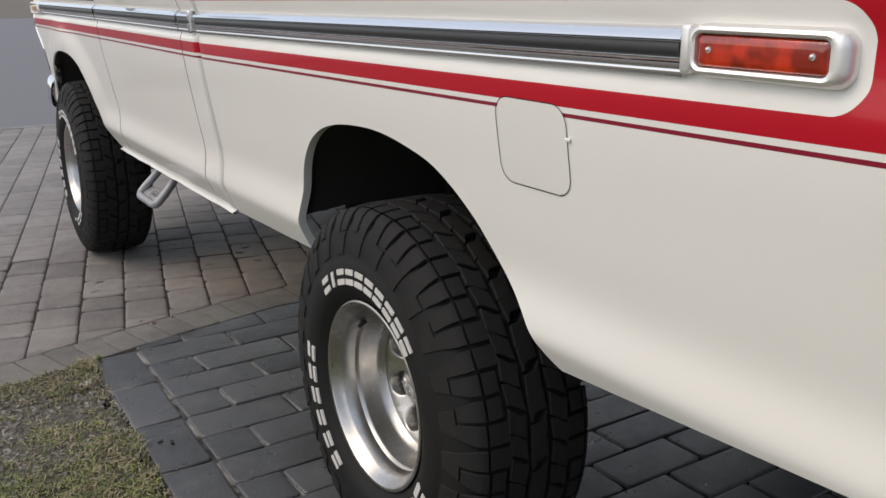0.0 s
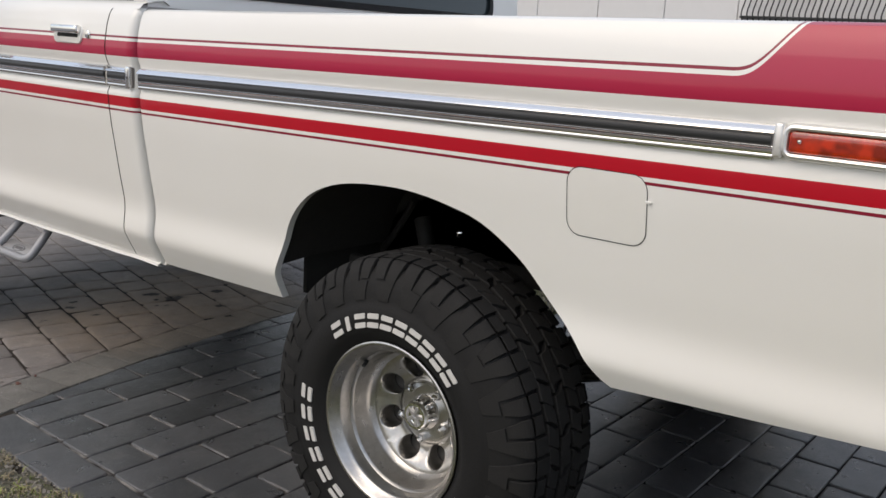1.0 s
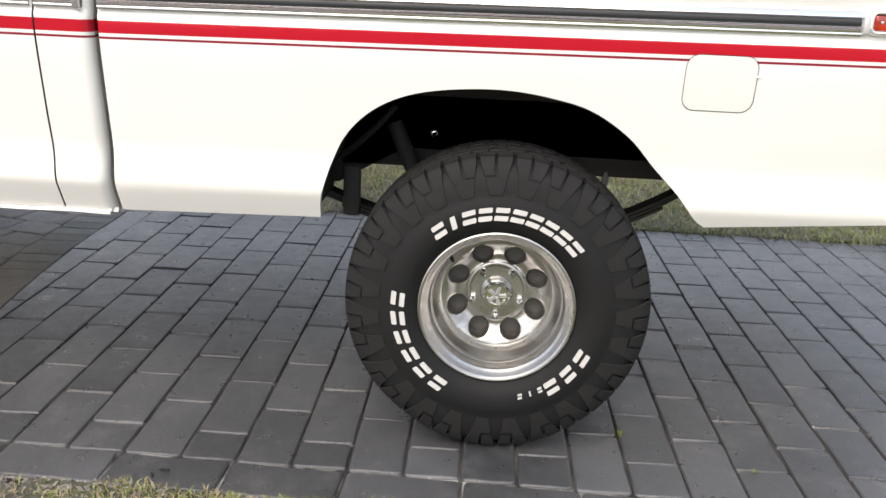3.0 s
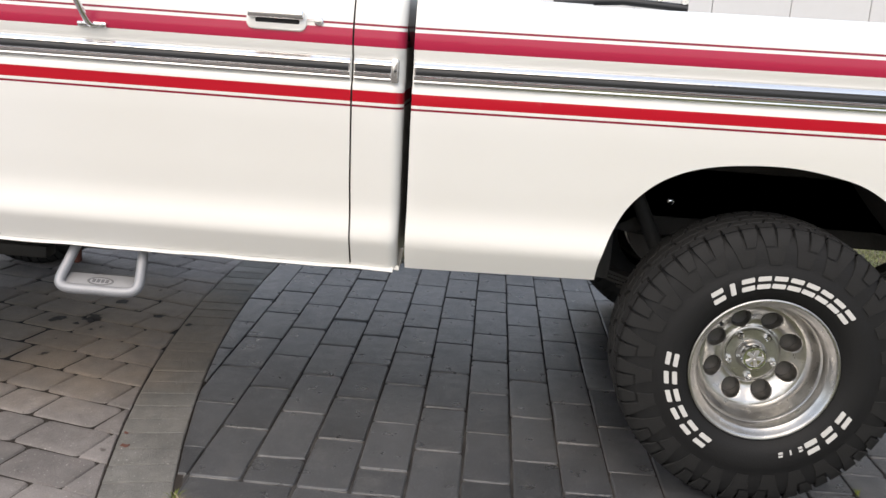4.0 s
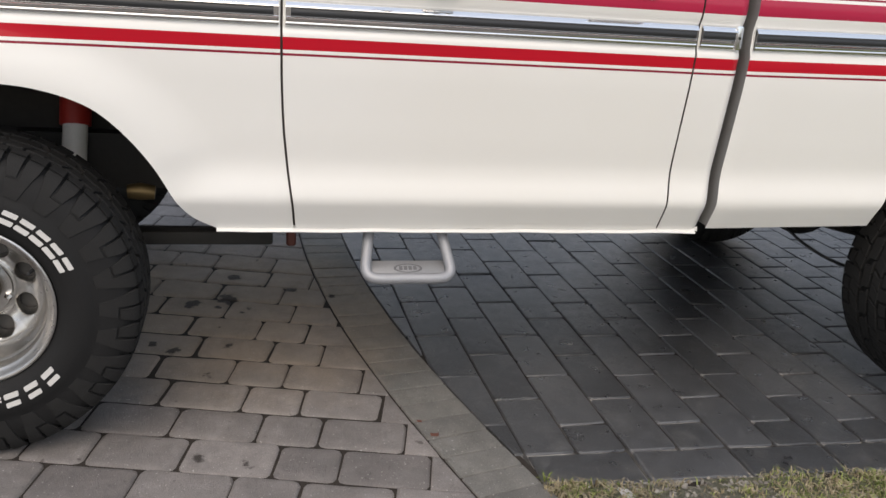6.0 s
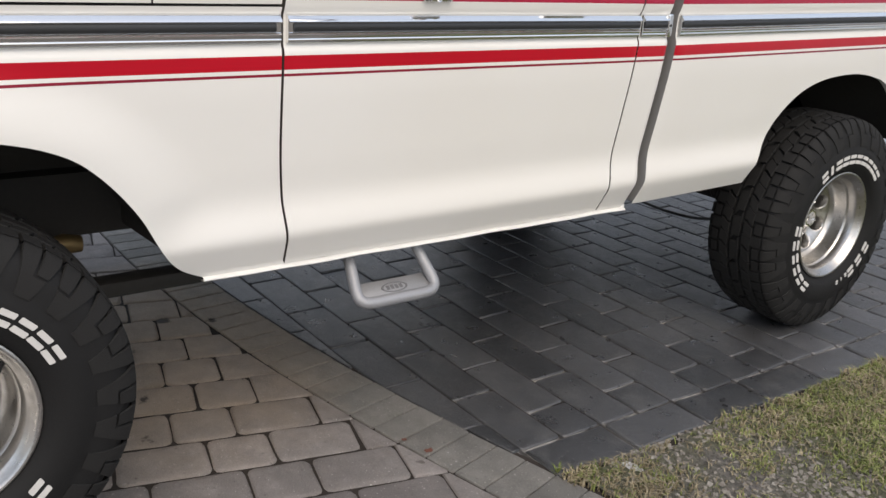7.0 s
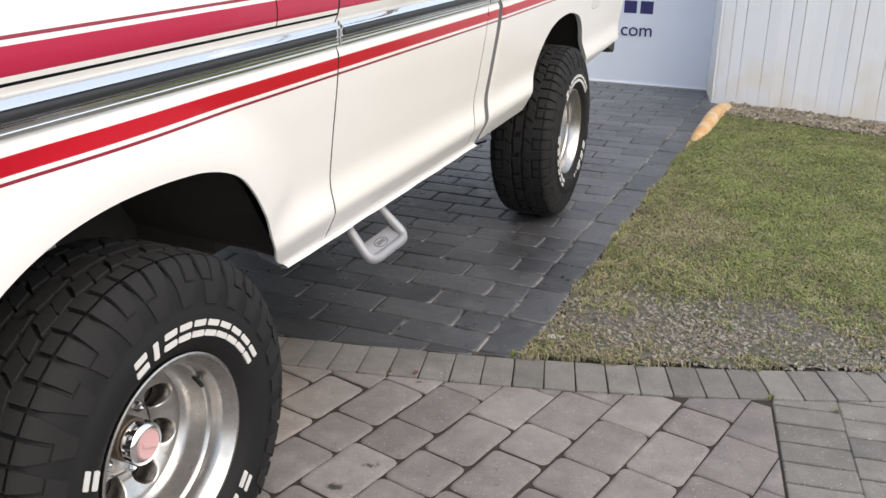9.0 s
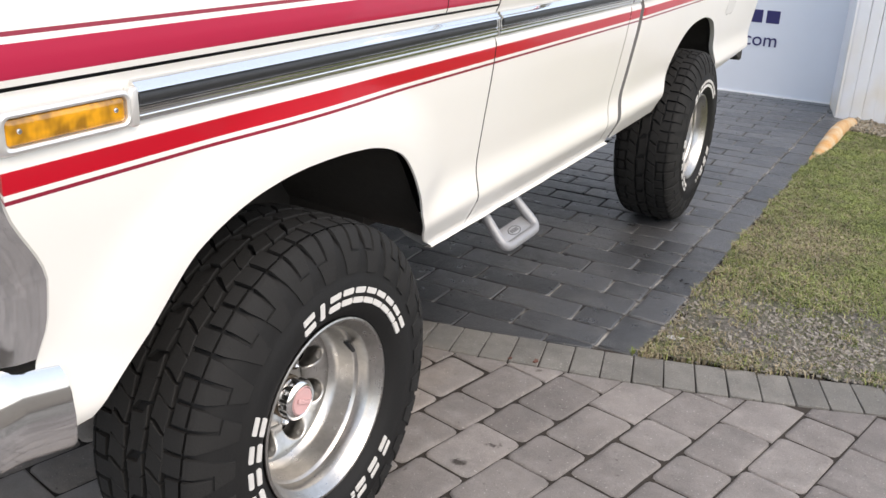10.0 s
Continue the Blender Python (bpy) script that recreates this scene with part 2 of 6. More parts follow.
def add_tube(bm, path, radius, sides=10, cap=True):
    """A round bar along a list of places."""
    path = [Vector(p) for p in path]
    rings = []
    side = None
    for k, p in enumerate(path):
        way = (path[min(k + 1, len(path) - 1)] - path[max(k - 1, 0)]).normalized()
        if side is None:
            side = way.orthogonal().normalized()
        side = (side - way * side.dot(way)).normalized()
        up = way.cross(side)
        r = radius[k] if isinstance(radius, (list, tuple)) else radius
        rings.append([bm.verts.new(p + r * (math.cos(a) * side + math.sin(a) * up)) for a in (2 * math.pi * j / sides for j in range(sides))])
    for a, b in zip(rings, rings[1:]):
        for j in range(sides):
            bm.faces.new((a[j], a[(j + 1) % sides], b[(j + 1) % sides], b[j]))
    if cap:
        bm.faces.new(rings[0][::-1])
        bm.faces.new(rings[-1])
    return rings


def smooth_path(points, n=8):
    """Catmull-Rom through a few places."""
    pts = [Vector(p) for p in points]
    pts = [2 * pts[0] - pts[1]] + pts + [2 * pts[-1] - pts[-2]]
    out = []
    for a, b, c, d in zip(pts, pts[1:], pts[2:], pts[3:]):
        for k in range(n):
            t = k / n
            out.append(0.5 * (2 * b + (c - a) * t + (2 * a - 5 * b + 4 * c - d) * t * t + (3 * b - a - 3 * c + d) * t ** 3))
    return out + [pts[-2]]


def resample(points, n):
    """n places evenly along a polyline."""
    p = np.array(points, float)
    s = np.r_[0, np.cumsum(np.linalg.norm(np.diff(p, axis=0), axis=1))]
    t = np.linspace(0, s[-1], n)
    return np.stack([np.interp(t, s, p[:, k]) for k in range(p.shape[1])], 1)


def ease(v, a, b):
    t = min(1.0, max(0.0, (v - a) / (b - a)))
    return t * t * (3 - 2 * t)


# ---- the pickup: flank ----
MID = 0.985          # the truck's middle plane
WHEELBASE = 2.972
HUB = 0.412
_PZ = (0.560, 0.575, 0.60, 0.65, 0.668, 0.674, 0.70, 0.74, 0.77, 0.80, 0.85, 0.90, 0.95, 1.00, 1.05, 1.098, 1.110, 1.172, 1.185, 1.205, 1.225, 1.25, 1.29, 1.320, 1.335, 1.356)
_PX = (0.100, 0.093, 0.079, 0.0525, 0.0430, 0.0405, 0.0425, 0.0480, 0.0478, 0.043, 0.034, 0.026, 0.018, 0.010, 0.004, 0.0, 0.007, 0.008, 0.001, -0.005, -0.006, -0.004, 0.003, 0.012, 0.021, 0.044)
_ZZ = np.linspace(0.50, 1.40, 451)
_XX = np.interp(_ZZ, _PZ, _PX)


def _eased(values, n):
    """A running mean over n steps that falls off to both sides."""
    w = np.hanning(n + 2)[1:-1]
    return np.convolve(np.pad(values, n // 2, mode="edge"), w / w.sum(), mode="valid")


_XX = np.where(_ZZ < 0.82, _eased(_XX, 25), _eased(_XX, 7))


def flank(z):
    """How far in the body's side lies at a height."""
    return float(np.interp(z, _ZZ, _XX))


def rake(y):
    """The bed sits nose-down: it climbs towards the tail."""
    return 0.0115 * max(0.0, 1.011 - y)


def door_front(z):
    return float(np.interp(z, (0.575, 0.60, 0.65, 0.70, 0.75, 0.80, 0.85, 0.90, 0.95, 1.00, 1.10), (2.197, 2.202, 2.208, 2.216, 2.223, 2.229, 2.235, 2.239, 2.242, 2.2445, 2.247)))


def door_rear(z):
    return 1.172 - 0.004 * ease(0.85 - z, 0.0, 0.2)


truck = thing("pickup_truck", "cream pickup truck with red side stripes, parked on block paving", "pickup truck")

REAR_ARCH = [(0.476, 0.604), (0.473, 0.650), (0.464, 0.692), (0.443, 0.757), (0.409, 0.828), (0.354, 0.889), (0.286, 0.930), (0.203, 0.955), (0.100, 0.967), (-0.003, 0.968), (-0.106, 0.954), (-0.204, 0.927), (-0.300, 0.866), (-0.369, 0.793), (-0.436, 0.726), (-0.488, 0.662), (-0.517, 0.640)]
FRONT_ARCH = [(3.519, 0.655), (3.486, 0.687), (3.412, 0.766), (3.343, 0.850), (3.301, 0.885), (3.231, 0.919), (3.157, 0.941), (3.060, 0.955), (2.950, 0.957), (2.860, 0.952), (2.800, 0.944), (2.729, 0.924), (2.667, 0.892), (2.605, 0.833), (2.548, 0.758), (2.498, 0.668), (2.455, 0.618), (2.392, 0.583)]


def arched_panel(arch, front, rear, top, n=(44, 72, 44), rows=30, flare=lambda y, z: 0.0, turn_in=lambda y: 0.0, lip_in=0.045):
    """A flank panel round a wheel opening: front(z) and rear(z) bound it, top is its height."""
    bm = bmesh.new()
    arch = resample([(p.x, p.y) for p in smooth_path([(y, z, 0) for y, z in arch], 6)], sum(n) + 1)
    z0, z1 = arch[0][1], arch[-1][1]
    zf = z0 - 0.012 if z0 < 0.62 else z0
    zr = 0.704 if z1 > 0.61 else z1 - 0.004
    outer = [(front(z), z) for z in np.linspace(zf, top, n[0], endpoint=False)]
    outer += [(y, top + rake(y)) for y in np.linspace(front(top), rear(top), n[1], endpoint=False)]
    outer += [(rear(z), z) for z in np.linspace(top + rake(rear(top)), zr, n[2] + 1)]
    table = []
    for (ay, az), (oy, oz) in zip(arch, outer):
        row = []
        far = math.hypot(oy - ay, oz - az)
        # the turned-in lip
        lip = flank(az - rake(ay)) - flare(ay, az)
        row += [(lip + lip_in, ay, az + 0.002), (lip + 0.006, ay, az)]
        for k in range(rows + 1):
            s = (k / rows) ** 1.15
            y, z = ay + (oy - ay) * s, az + (oz - az) * s
            d = s * far
            out = flare(ay, az) * (1 - ease(d, 0.0, 0.17))
            row.append((flank(z - rake(y)) - out + turn_in(y), y, z))
        table.append(row)
    add_grid(bm, table)
    bmesh.ops.remove_doubles(bm, verts=bm.verts[:], dist=0.0002)
    return bm


def plain_panel(front, rear, low, top, ny=24, nz=80, edge=None):
    """A flank panel with no opening; edge(y) gives what its sides turn in."""
    bm = bmesh.new()
    table = []
    for z in np.linspace(low, top, nz):
        a, b = rear(z), front(z)
        table.append([(flank(z) + (edge(y) if edge else 0.0), y, z) for y in np.linspace(a, b, ny)])
    add_grid(bm, table)
    return bm


BED_FRONT, BED_REAR, BED_TOP = 1.012, -1.285, 1.332
FENDER_FRONT = 3.655


def fender_nose(z):
    return FENDER_FRONT - 0.066 * ease(1.06 - z, 0.0, 0.15) + 0.02 * ease(0.86 - z, 0.0, 0.08)


def mirrored(bm):
    """The same mesh on the far side."""
    other = bm.copy()
    for v in other.verts:
        v.co.x = 2 * MID - v.co.x
    bmesh.ops.reverse_faces(other, faces=other.faces[:])
    return other


def both(name, bm, mat, label=""):
    far = mirrored(bm)
    near = part(name, bm, mat, truck, label)
    part(name, far, mat, truck, label)
    return near


def bed_turn_in(y):
    near = max(0.0, 1 - (BED_FRONT - y) / 0.005)
    tail = max(0.0, 1 - (y - BED_REAR) / 0.06)
    return 0.003 * (1 - math.sqrt(max(0.0, 1 - near * near))) + 0.05 * (1 - math.sqrt(max(0.0, 1 - tail * tail)))


both("bed_side", arched_panel(REAR_ARCH, lambda z: BED_FRONT, lambda z: BED_REAR, BED_TOP, n=(44, 110, 44), turn_in=bed_turn_in, lip_in=0.021), PAINT, "cream bed side with red stripes")
fender = both("front_fender", arched_panel(FRONT_ARCH, fender_nose, lambda z: door_front(z) + 0.003, 1.188, n=(40, 60, 50), flare=lambda y, z: 0.023 * ease(z, 0.67, 0.78), lip_in=0.006), PAINT)
door = both("door", plain_panel(lambda z: door_front(z) - 0.003, lambda z: door_rear(z) + 0.0025, 0.588, 1.34, 30, 150), PAINT)


def cab_corner_in(y):
    return 0.032 * (1 - math.sqrt(max(0.0, 1 - (1 - min(1.0, (y - 1.034) / 0.030)) ** 2)))


both("cab_corner", plain_panel(lambda z: door_rear(z) - 0.0025, lambda z: 1.034, 0.582, 1.34, 70, 150, cab_corner_in), PAINT)


# ---- wheels ----
TYRE_R, TYRE_OUT, TYRE_IN = 0.403, -0.040, 0.268
LUGS = 27            # pairs of shoulder lugs round a tyre
_PAD_R = (0.300, 0.314, 0.330, 0.345, 0.360, 0.375, 0.385, 0.391, 0.3945, 0.398)
_PAD_D = (0.0010, 0.0016, 0.0042, 0.0082, 0.0128, 0.0195, 0.0265, 0.0325, 0.0372, 0.0440)


def settle(bm):
    """Flattens the foot of a tyre where it meets the ground."""
    for v in bm.verts:
        v.co.z -= 0.010 * ease(-v.co.z, 0.30, 0.40)
        v.co.z = max(v.co.z, 0.0005 - HUB)


def tyre_mesh():
    """The carcass: outer face towards -x, axle at the origin."""
    bm = bmesh.new()
    o, i = TYRE_OUT, TYRE_IN
    w = i - o
    half = [(0.040, 0.196), (0.027, 0.203), (0.020, 0.210), (0.017, 0.216), (0.009, 0.224), (0.003, 0.236), (0.0, 0.248), (-0.001, 0.262), (0.0005, 0.290), (0.0030, 0.2935), (0.0043, 0.314), (0.0088, 0.337), (0.0165, 0.358), (0.0298, 0.376), (0.052, 0.387), (0.080, 0.3905)]
    prof = [(o + a, r) for a, r in half] + [(o + w / 2, 0.391)] + [(i - a, r) for a, r in half[::-1]]
    add_lathe(bm, prof, 128)
    settle(bm)
    return bm


def tread_mesh():
    """Tight rows of blocks, and lugs that interlock down the shoulder: a deep one with a foot, a short one beside its neck."""
    bm = bmesh.new()
    o, i = TYRE_OUT, TYRE_IN
    mid = (o + i) / 2
    pair = 2 * math.pi / LUGS
    step = pair / 2

    def at(x, r, a):
        return bm.verts.new((x, r * math.cos(a), r * math.sin(a)))

    def block(corners, high, base_r=0.3895):
        ca = sum(c[0] for c in corners) / len(corners)
        cx = sum(c[1] for c in corners) / len(corners)
        base = [at(x, base_r, a) for a, x in corners]
        side = [at(x, high - 0.002, a) for a, x in corners]
        top = [at(cx + (x - cx) * 0.92, high, ca + (a - ca) * 0.93) for a, x in corners]
        m = len(corners)
        bm.faces.new(top)
        for lo, hi in ((base, side), (side, top)):
            for k in range(m):
                bm.faces.new((lo[k], lo[(k + 1) % m], hi[(k + 1) % m], hi[k]))

    def ribbon(rows):
        """A raised pad from rows of depth, radius and both edge angles."""
        table = []
        for q, (x, r, l, h, sign) in enumerate(rows):
            t = min(1.0, max(0.0, (0.398 - r) / 0.024))
            sink = 0.0095 - 0.0040 * t
            if q == len(rows) - 1:
                sink = 0.0012
            bx, br = x - sign * sink * t, r - sink * (1 - t)
            c, m = (l + h) / 2, (h - l) / 2
            e = 0.0016 / r
            table.append([at(bx, br, c - m), at(x, r, c - m + e), at(x, r, c + m - e), at(bx, br, c + m)])
        for p, q in zip(table, table[1:]):
            for m in range(3):
                bm.faces.new((p[m], p[m + 1], q[m + 1], q[m]))
        bm.faces.new(table[0])
        bm.faces.new(table[-1])

    for k in range(LUGS * 2):
        a = k * step
        odd = k % 2
        # three middle rows of kinked blocks
        for x0, x1, shift, lean in ((mid - 0.068, mid - 0.0265, 0.30, 0.42), (mid - 0.0205, mid + 0.0205, 0.80, -0.46), (mid + 0.0265, mid + 0.068, 0.10, 0.42)):
            c = a + shift * step
            g = (0.455 if odd else 0.425) * step
            xm = (x0 + x1) / 2 + (0.007 if odd else -0.007)
            kink = 0.15 * step * (1 if odd else -1)
            l = lean * step * 0.5
            z0, z1 = (0.004, 0.0) if odd else (0.0, 0.004)
            block([(c - g - l, x0 + z0), (c - g + kink, xm), (c - g + l, x1 - z1), (c + g + l, x1 - z0), (c + g + kink, xm), (c + g - l, x0 + z1)], TYRE_R)
    for k in range(LUGS):
        for sign in (-1, 1):
            a0 = k * pair + (0.0 if sign < 0 else 0.3 * pair)
            flip = k % 2

            def lug(points):
                rows = []
                for r, l, h, crown in points:
                    d = crown if crown else float(np.interp(r, _PAD_R, _PAD_D))
                    if flip:
                        l, h = 1 - h, 1 - l
                    rows.append((o + d if sign < 0 else i - d, r, a0 + l * pair, a0 + h * pair, sign))
                ribbon(rows)

            def side(r):
                """How far a tooth's flank has drawn in at a radius, as a share of the pair."""
                return 0.045 + 0.215 * (max(0.0, 0.385 - r) / 0.080) ** 0.9

            # two crown blocks
            lug([(0.4015, 0.035, 0.465, 0.078), (0.4005, 0.033, 0.467, 0.064), (0.3990, 0.033, 0.467, 0.0525), (0.3984, 0.036, 0.464, 0.0500)])
            lug([(0.4015, 0.535, 0.965, 0.090), (0.4005, 0.533, 0.967, 0.064), (0.3987, 0.533, 0.967, 0.0500), (0.3980, 0.536, 0.964, 0.0475)])
            # the tooth under them: a short half, and a long half whose foot reaches below the other
            lug([(0.3970, 0.040, 0.470, 0.0440)] + [(r, side(r), 0.470 - 0.02 * (q / 5), 0) for q, r in enumerate((0.3945, 0.391, 0.384, 0.370, 0.3540))])
            lug([(0.3965, 0.530, 0.960, 0.0425)] + [(r, 0.530 - 0.02 * (q / 5), 1 - side(r), 0) for q, r in enumerate((0.3945, 0.391, 0.384, 0.368, 0.3490))] + [(r, side(r), 1 - side(r), 0) for r in (0.3485, 0.336, 0.322, 0.310, 0.3055)])
    bmesh.ops.recalc_face_normals(bm, faces=bm.faces[:])
    return bm


def rim_mesh():
    """A deep polished rim whose plate has eight round holes."""
    bm = bmesh.new()
    lip = [(0.020, 0.194), (-0.028, 0.199), (-0.036, 0.2045), (-0.0405, 0.2045), (-0.042, 0.201), (-0.041, 0.197), (-0.036, 0.192), (-0.026, 0.188), (-0.020, 0.181), (-0.016, 0.178), (0.012, 0.174), (0.018, 0.169), (0.022, 0.168), (0.058, 0.164), (0.070, 0.158), (0.078, 0.150)]
    add_lathe(bm, lip, 96)

    def dish(r):
        return 0.078 + 0.026 * ease(0.150 - r, 0.0, 0.055) - 0.004 * ease(0.086 - r, 0.0, 0.006)

    hole_r, hole_at, m = 0.027, 0.114, 32
    for k in range(8):
        mid = 2 * math.pi * (k + 0.5) / 8
        cy, cz = hole_at * math.cos(mid), hole_at * math.sin(mid)
        rows = []
        for q in range(m):
            d = 2 * math.pi * q / m
            # how far from the hole's middle the sector's edge lies in this direction
            s = 0.0
            while s < 0.12:
                s += 0.0005
                y, z = cy + s * math.cos(d), cz + s * math.sin(d)
                r = math.hypot(y, z)
                a = (math.atan2(z, y) - mid + math.pi) % (2 * math.pi) - math.pi
                if r > 0.150 or r < 0.082 or abs(a) > math.pi / 8:
                    break
            row = [(dish(hole_at) + 0.034, cy + hole_r * 0.97 * math.cos(d), cz + hole_r * 0.97 * math.sin(d))]
            for t, back in ((hole_r, 0.004), (hole_r + 0.0015, 0.0012), (hole_r + 0.003, 0.0)):
                t = min(t, s)
                y, z = cy + t * math.cos(d), cz + t * math.sin(d)
                row.append((dish(math.hypot(y, z)) + back, y, z))
            for f in (0.25, 0.5, 0.75, 1.0):
                t = hole_r + 0.003 + (s - hole_r - 0.003) * f
                y, z = cy + t * math.cos(d), cz + t * math.sin(d)
                row.append((dish(math.hypot(y, z)), y, z))
            rows.append(row)
        add_grid(bm, rows + [rows[0]])
    # the plate behind the petals closes their outer corners
    plate = [(dish(r) + 0.0012, r) for r in (0.151, 0.147, 0.1435)]
    add_lathe(bm, plate, 96)
    add_lathe(bm, [(dish(r) + 0.0010, r) for r in (0.0835, 0.082, 0.078, 0.074)] + [(dish(0.06) - 0.003, 0.072), (dish(0.06) - 0.003, 0.045), (dish(0.06), 0.043), (dish(0.06), 0.002)], 64)
    for k in range(8):
        a = 2 * math.pi * k / 8
        table = []
        for r in np.linspace(0.0822, 0.1498, 9):
            w = 0.0135 if r > 0.13 else 0.0095
            table.append([(dish(r) + 0.0014, r * math.cos(a) - u * math.sin(a), r * math.sin(a) + u * math.cos(a)) for u in np.linspace(-w, w, 4)])
        add_grid(bm, table)
    bmesh.ops.recalc_face_normals(bm, faces=bm.faces[:])
    return bm


def glyph_mark(kind, wide, high, slant):
    """One raised white mark about its own middle: one upright bar, or two level bars, leaning; shared by all alike."""
    bm = bmesh.new()

    def ring(fx, fz, up, x):
        n = 5
        out = []
        for sy, sz, first in ((1, 1, 0), (-1, 1, 90), (-1, -1, 180), (1, -1, 270)):
            c = 0.22 * min(wide * fx, high * fz)
            for q in range(n):
                t = radians(first + 90 * q / (n - 1))
                y, z = sy * (wide * fx / 2 - c) + c * math.cos(t), up * high + sz * (high * fz / 2 - c) + c * math.sin(t)
                out.append(bm.verts.new((x, y + slant * z / high * wide, z)))
        return out

    bars = [(0.40, 1.0, 0.0)] if kind == 2 else [(1.0, 0.38, 0.31), (1.0, 0.38, -0.31)]
    for fx, fz, up in bars:
        low, top = ring(fx, fz, up, 0.002), ring(fx * 0.97, fz * 0.95, up, -0.0016)
        for m in range(len(low)):
            bm.faces.new((low[m], low[(m + 1) % len(low)], top[(m + 1) % len(top)], top[m]))
        bm.faces.new(top)
    bmesh.ops.recalc_face_normals(bm, faces=bm.faces[:])
    return mesh_of("mark", bm, WHITE_RUBBER, smooth=False)


MARKS = {}


def sidewall_marks(tyre, turn):
    """Angles as seen from outside, counter-clockwise from the tail."""
    for first, last, kinds, radius, wide, high, flip in (
        (127, 44, (1, 2, 0, 1, 0, 3, 1, 0, 1, 0), 0.2575, 0.0355, 0.034, 0),
        (236, 176, (1, 0, 1, 0, 1, 0), 0.255, 0.037, 0.036, 0),
        (-27, -52, (0, 3, 1), 0.255, 0.037, 0.036, 180),
        (-59, -72, (3, 2, 3), 0.247, 0.012, 0.014, 180),
    ):
        for k, kind in enumerate(kinds):
            a = first + (last - first) * k / (len(kinds) - 1) + turn
            key = (kind, wide, high)
            if key not in MARKS:
                MARKS[key] = glyph_mark(kind, wide, high, -0.16)
            ob = new("raised_mark", MARKS[key])
            ob.parent = tyre
            c = radians(180 - a)
            # upright marks stand with their top away from the axle
            ob.matrix_basis = pose(TYRE_OUT - 0.0004, radius * math.cos(c), radius * math.sin(c), 180 - a - 90 + flip * 0)


TYRE_ME = mesh_of("tyre", tyre_mesh(), RUBBER)
_bm = tread_mesh()
settle(_bm)
TREAD_ME = mesh_of("tread", _bm, TREAD, sharp=25)
RIM_ME = mesh_of("rim", rim_mesh(), ALUMINIUM, sharp=30)
_bm = bmesh.new()
add_lathe(_bm, [(0.0, 0.011), (-0.012, 0.011), (-0.020, 0.008), (-0.026, 0.0005)], 6)
NUT_ME = mesh_of("lug_nut", _bm, CHROME)


def child(name, me, parent, label=""):
    ob = new(name, me)
    ob.parent = parent
    if label:
        ob["label"] = label
    return ob


def wheel(y, far=False, front=False, turn=0.0, steer=0.0):
    tyre = child("tyre", TYRE_ME, truck, "black off-road tyre with raised white sidewall lettering")
    tyre.matrix_basis = pose(0.008 if not front else 0.005, y, HUB + (0.003 if front else 0.0), 0, 0, -steer) if not far else pose(2 * MID - 0.008, y, HUB, 0, 0, 180 - steer)
    child("tread", TREAD_ME, tyre, "chunky all-terrain tread blocks")
    child("rim", RIM_ME, tyre, "polished aluminium rim with eight round holes").location.x = 0.018
    if not far:
        sidewall_marks(tyre, turn)
    for k in range(5):
        a = radians(90 + 36 + 72 * k)
        nut = child("lug_nut", NUT_ME, tyre)
        nut.location = (0.116, 0.0665 * math.cos(a), 0.0665 * math.sin(a))
    bm = bmesh.new()
    if front:
        add_lathe(bm, [(0.11, 0.0465), (0.076, 0.0465), (0.074, 0.041)], 32)
        part("hub_body", bm, BRONZE, tyre, "dull bronze hub body").location.x = 0.015
        bm = bmesh.new()
        add_lathe(bm, [(0.078, 0.040), (0.072, 0.040), (0.072, 0.043), (0.068, 0.045), (0.046, 0.045), (0.041, 0.041), (0.039, 0.034), (0.042, 0.031), (0.042, 0.0005)], 32)
        part("locking_hub", bm, CHROME, tyre, "chrome locking hub").location.x = 0.012
        bm = bmesh.new()
        add_lathe(bm, [(0.044, 0.0305), (0.0375, 0.0295), (0.0375, 0.0005)], 32)
        add_box(bm, (0.033, -0.021, -0.005), (0.038, 0.021, 0.005), 0.001, 1, Matrix.Rotation(radians(25), 4, "X"))
        part("hub_dial", bm, HUB_RED, tyre, "faded red plastic hub dial").location.x = 0.012
        for k in range(10):
            bm = bmesh.new()
            add_box(bm, (0.047, -0.0035, 0.0435), (0.066, 0.0035, 0.0462), 0.001, 1, Matrix.Rotation(radians(36 * k), 4, "X"))
            part("flute", bm, SEAM, tyre).location.x = 0.012
        bm = bmesh.new()
        add_tube(bm, [(0.048, -0.150, 0.081), (0.030, -0.142, 0.077), (0.016, -0.136, 0.073)], [0.006, 0.0055, 0.0045], 10)
        part("valve_stem", bm, BLACK_TRIM, tyre, "black rubber valve stem")
    else:
        add_lathe(bm, [(0.105, 0.044), (0.094, 0.043), (0.086, 0.039), (0.078, 0.038), (0.065, 0.036), (0.060, 0.032), (0.060, 0.026), (0.066, 0.023), (0.065, 0.012), (0.063, 0.0005)], 40)
        part("hub_cap", bm, CHROME, tyre, "chrome centre cap").location.x = 0.014
        # five raised bars make a star on the cap
        for k in range(5):
            bm = bmesh.new()
            add_box(bm, (0.0595, -0.0045, 0.004), (0.068, 0.0045, 0.0275), 0.0012, 1, Matrix.Rotation(radians(72 * k + 18), 4, "X"))
            part("star_bar", bm, CAST, tyre, "dull cast star bar on the cap").location.x = 0.014
        if not far:
            bm = bmesh.new()
            add_tube(bm, [(0.048, 0.131, 0.121), (0.030, 0.124, 0.115), (0.016, 0.119, 0.110)], [0.006, 0.0055, 0.0045], 10)
            part("valve_stem", bm, BLACK_TRIM, tyre, "black rubber valve stem")
    return tyre


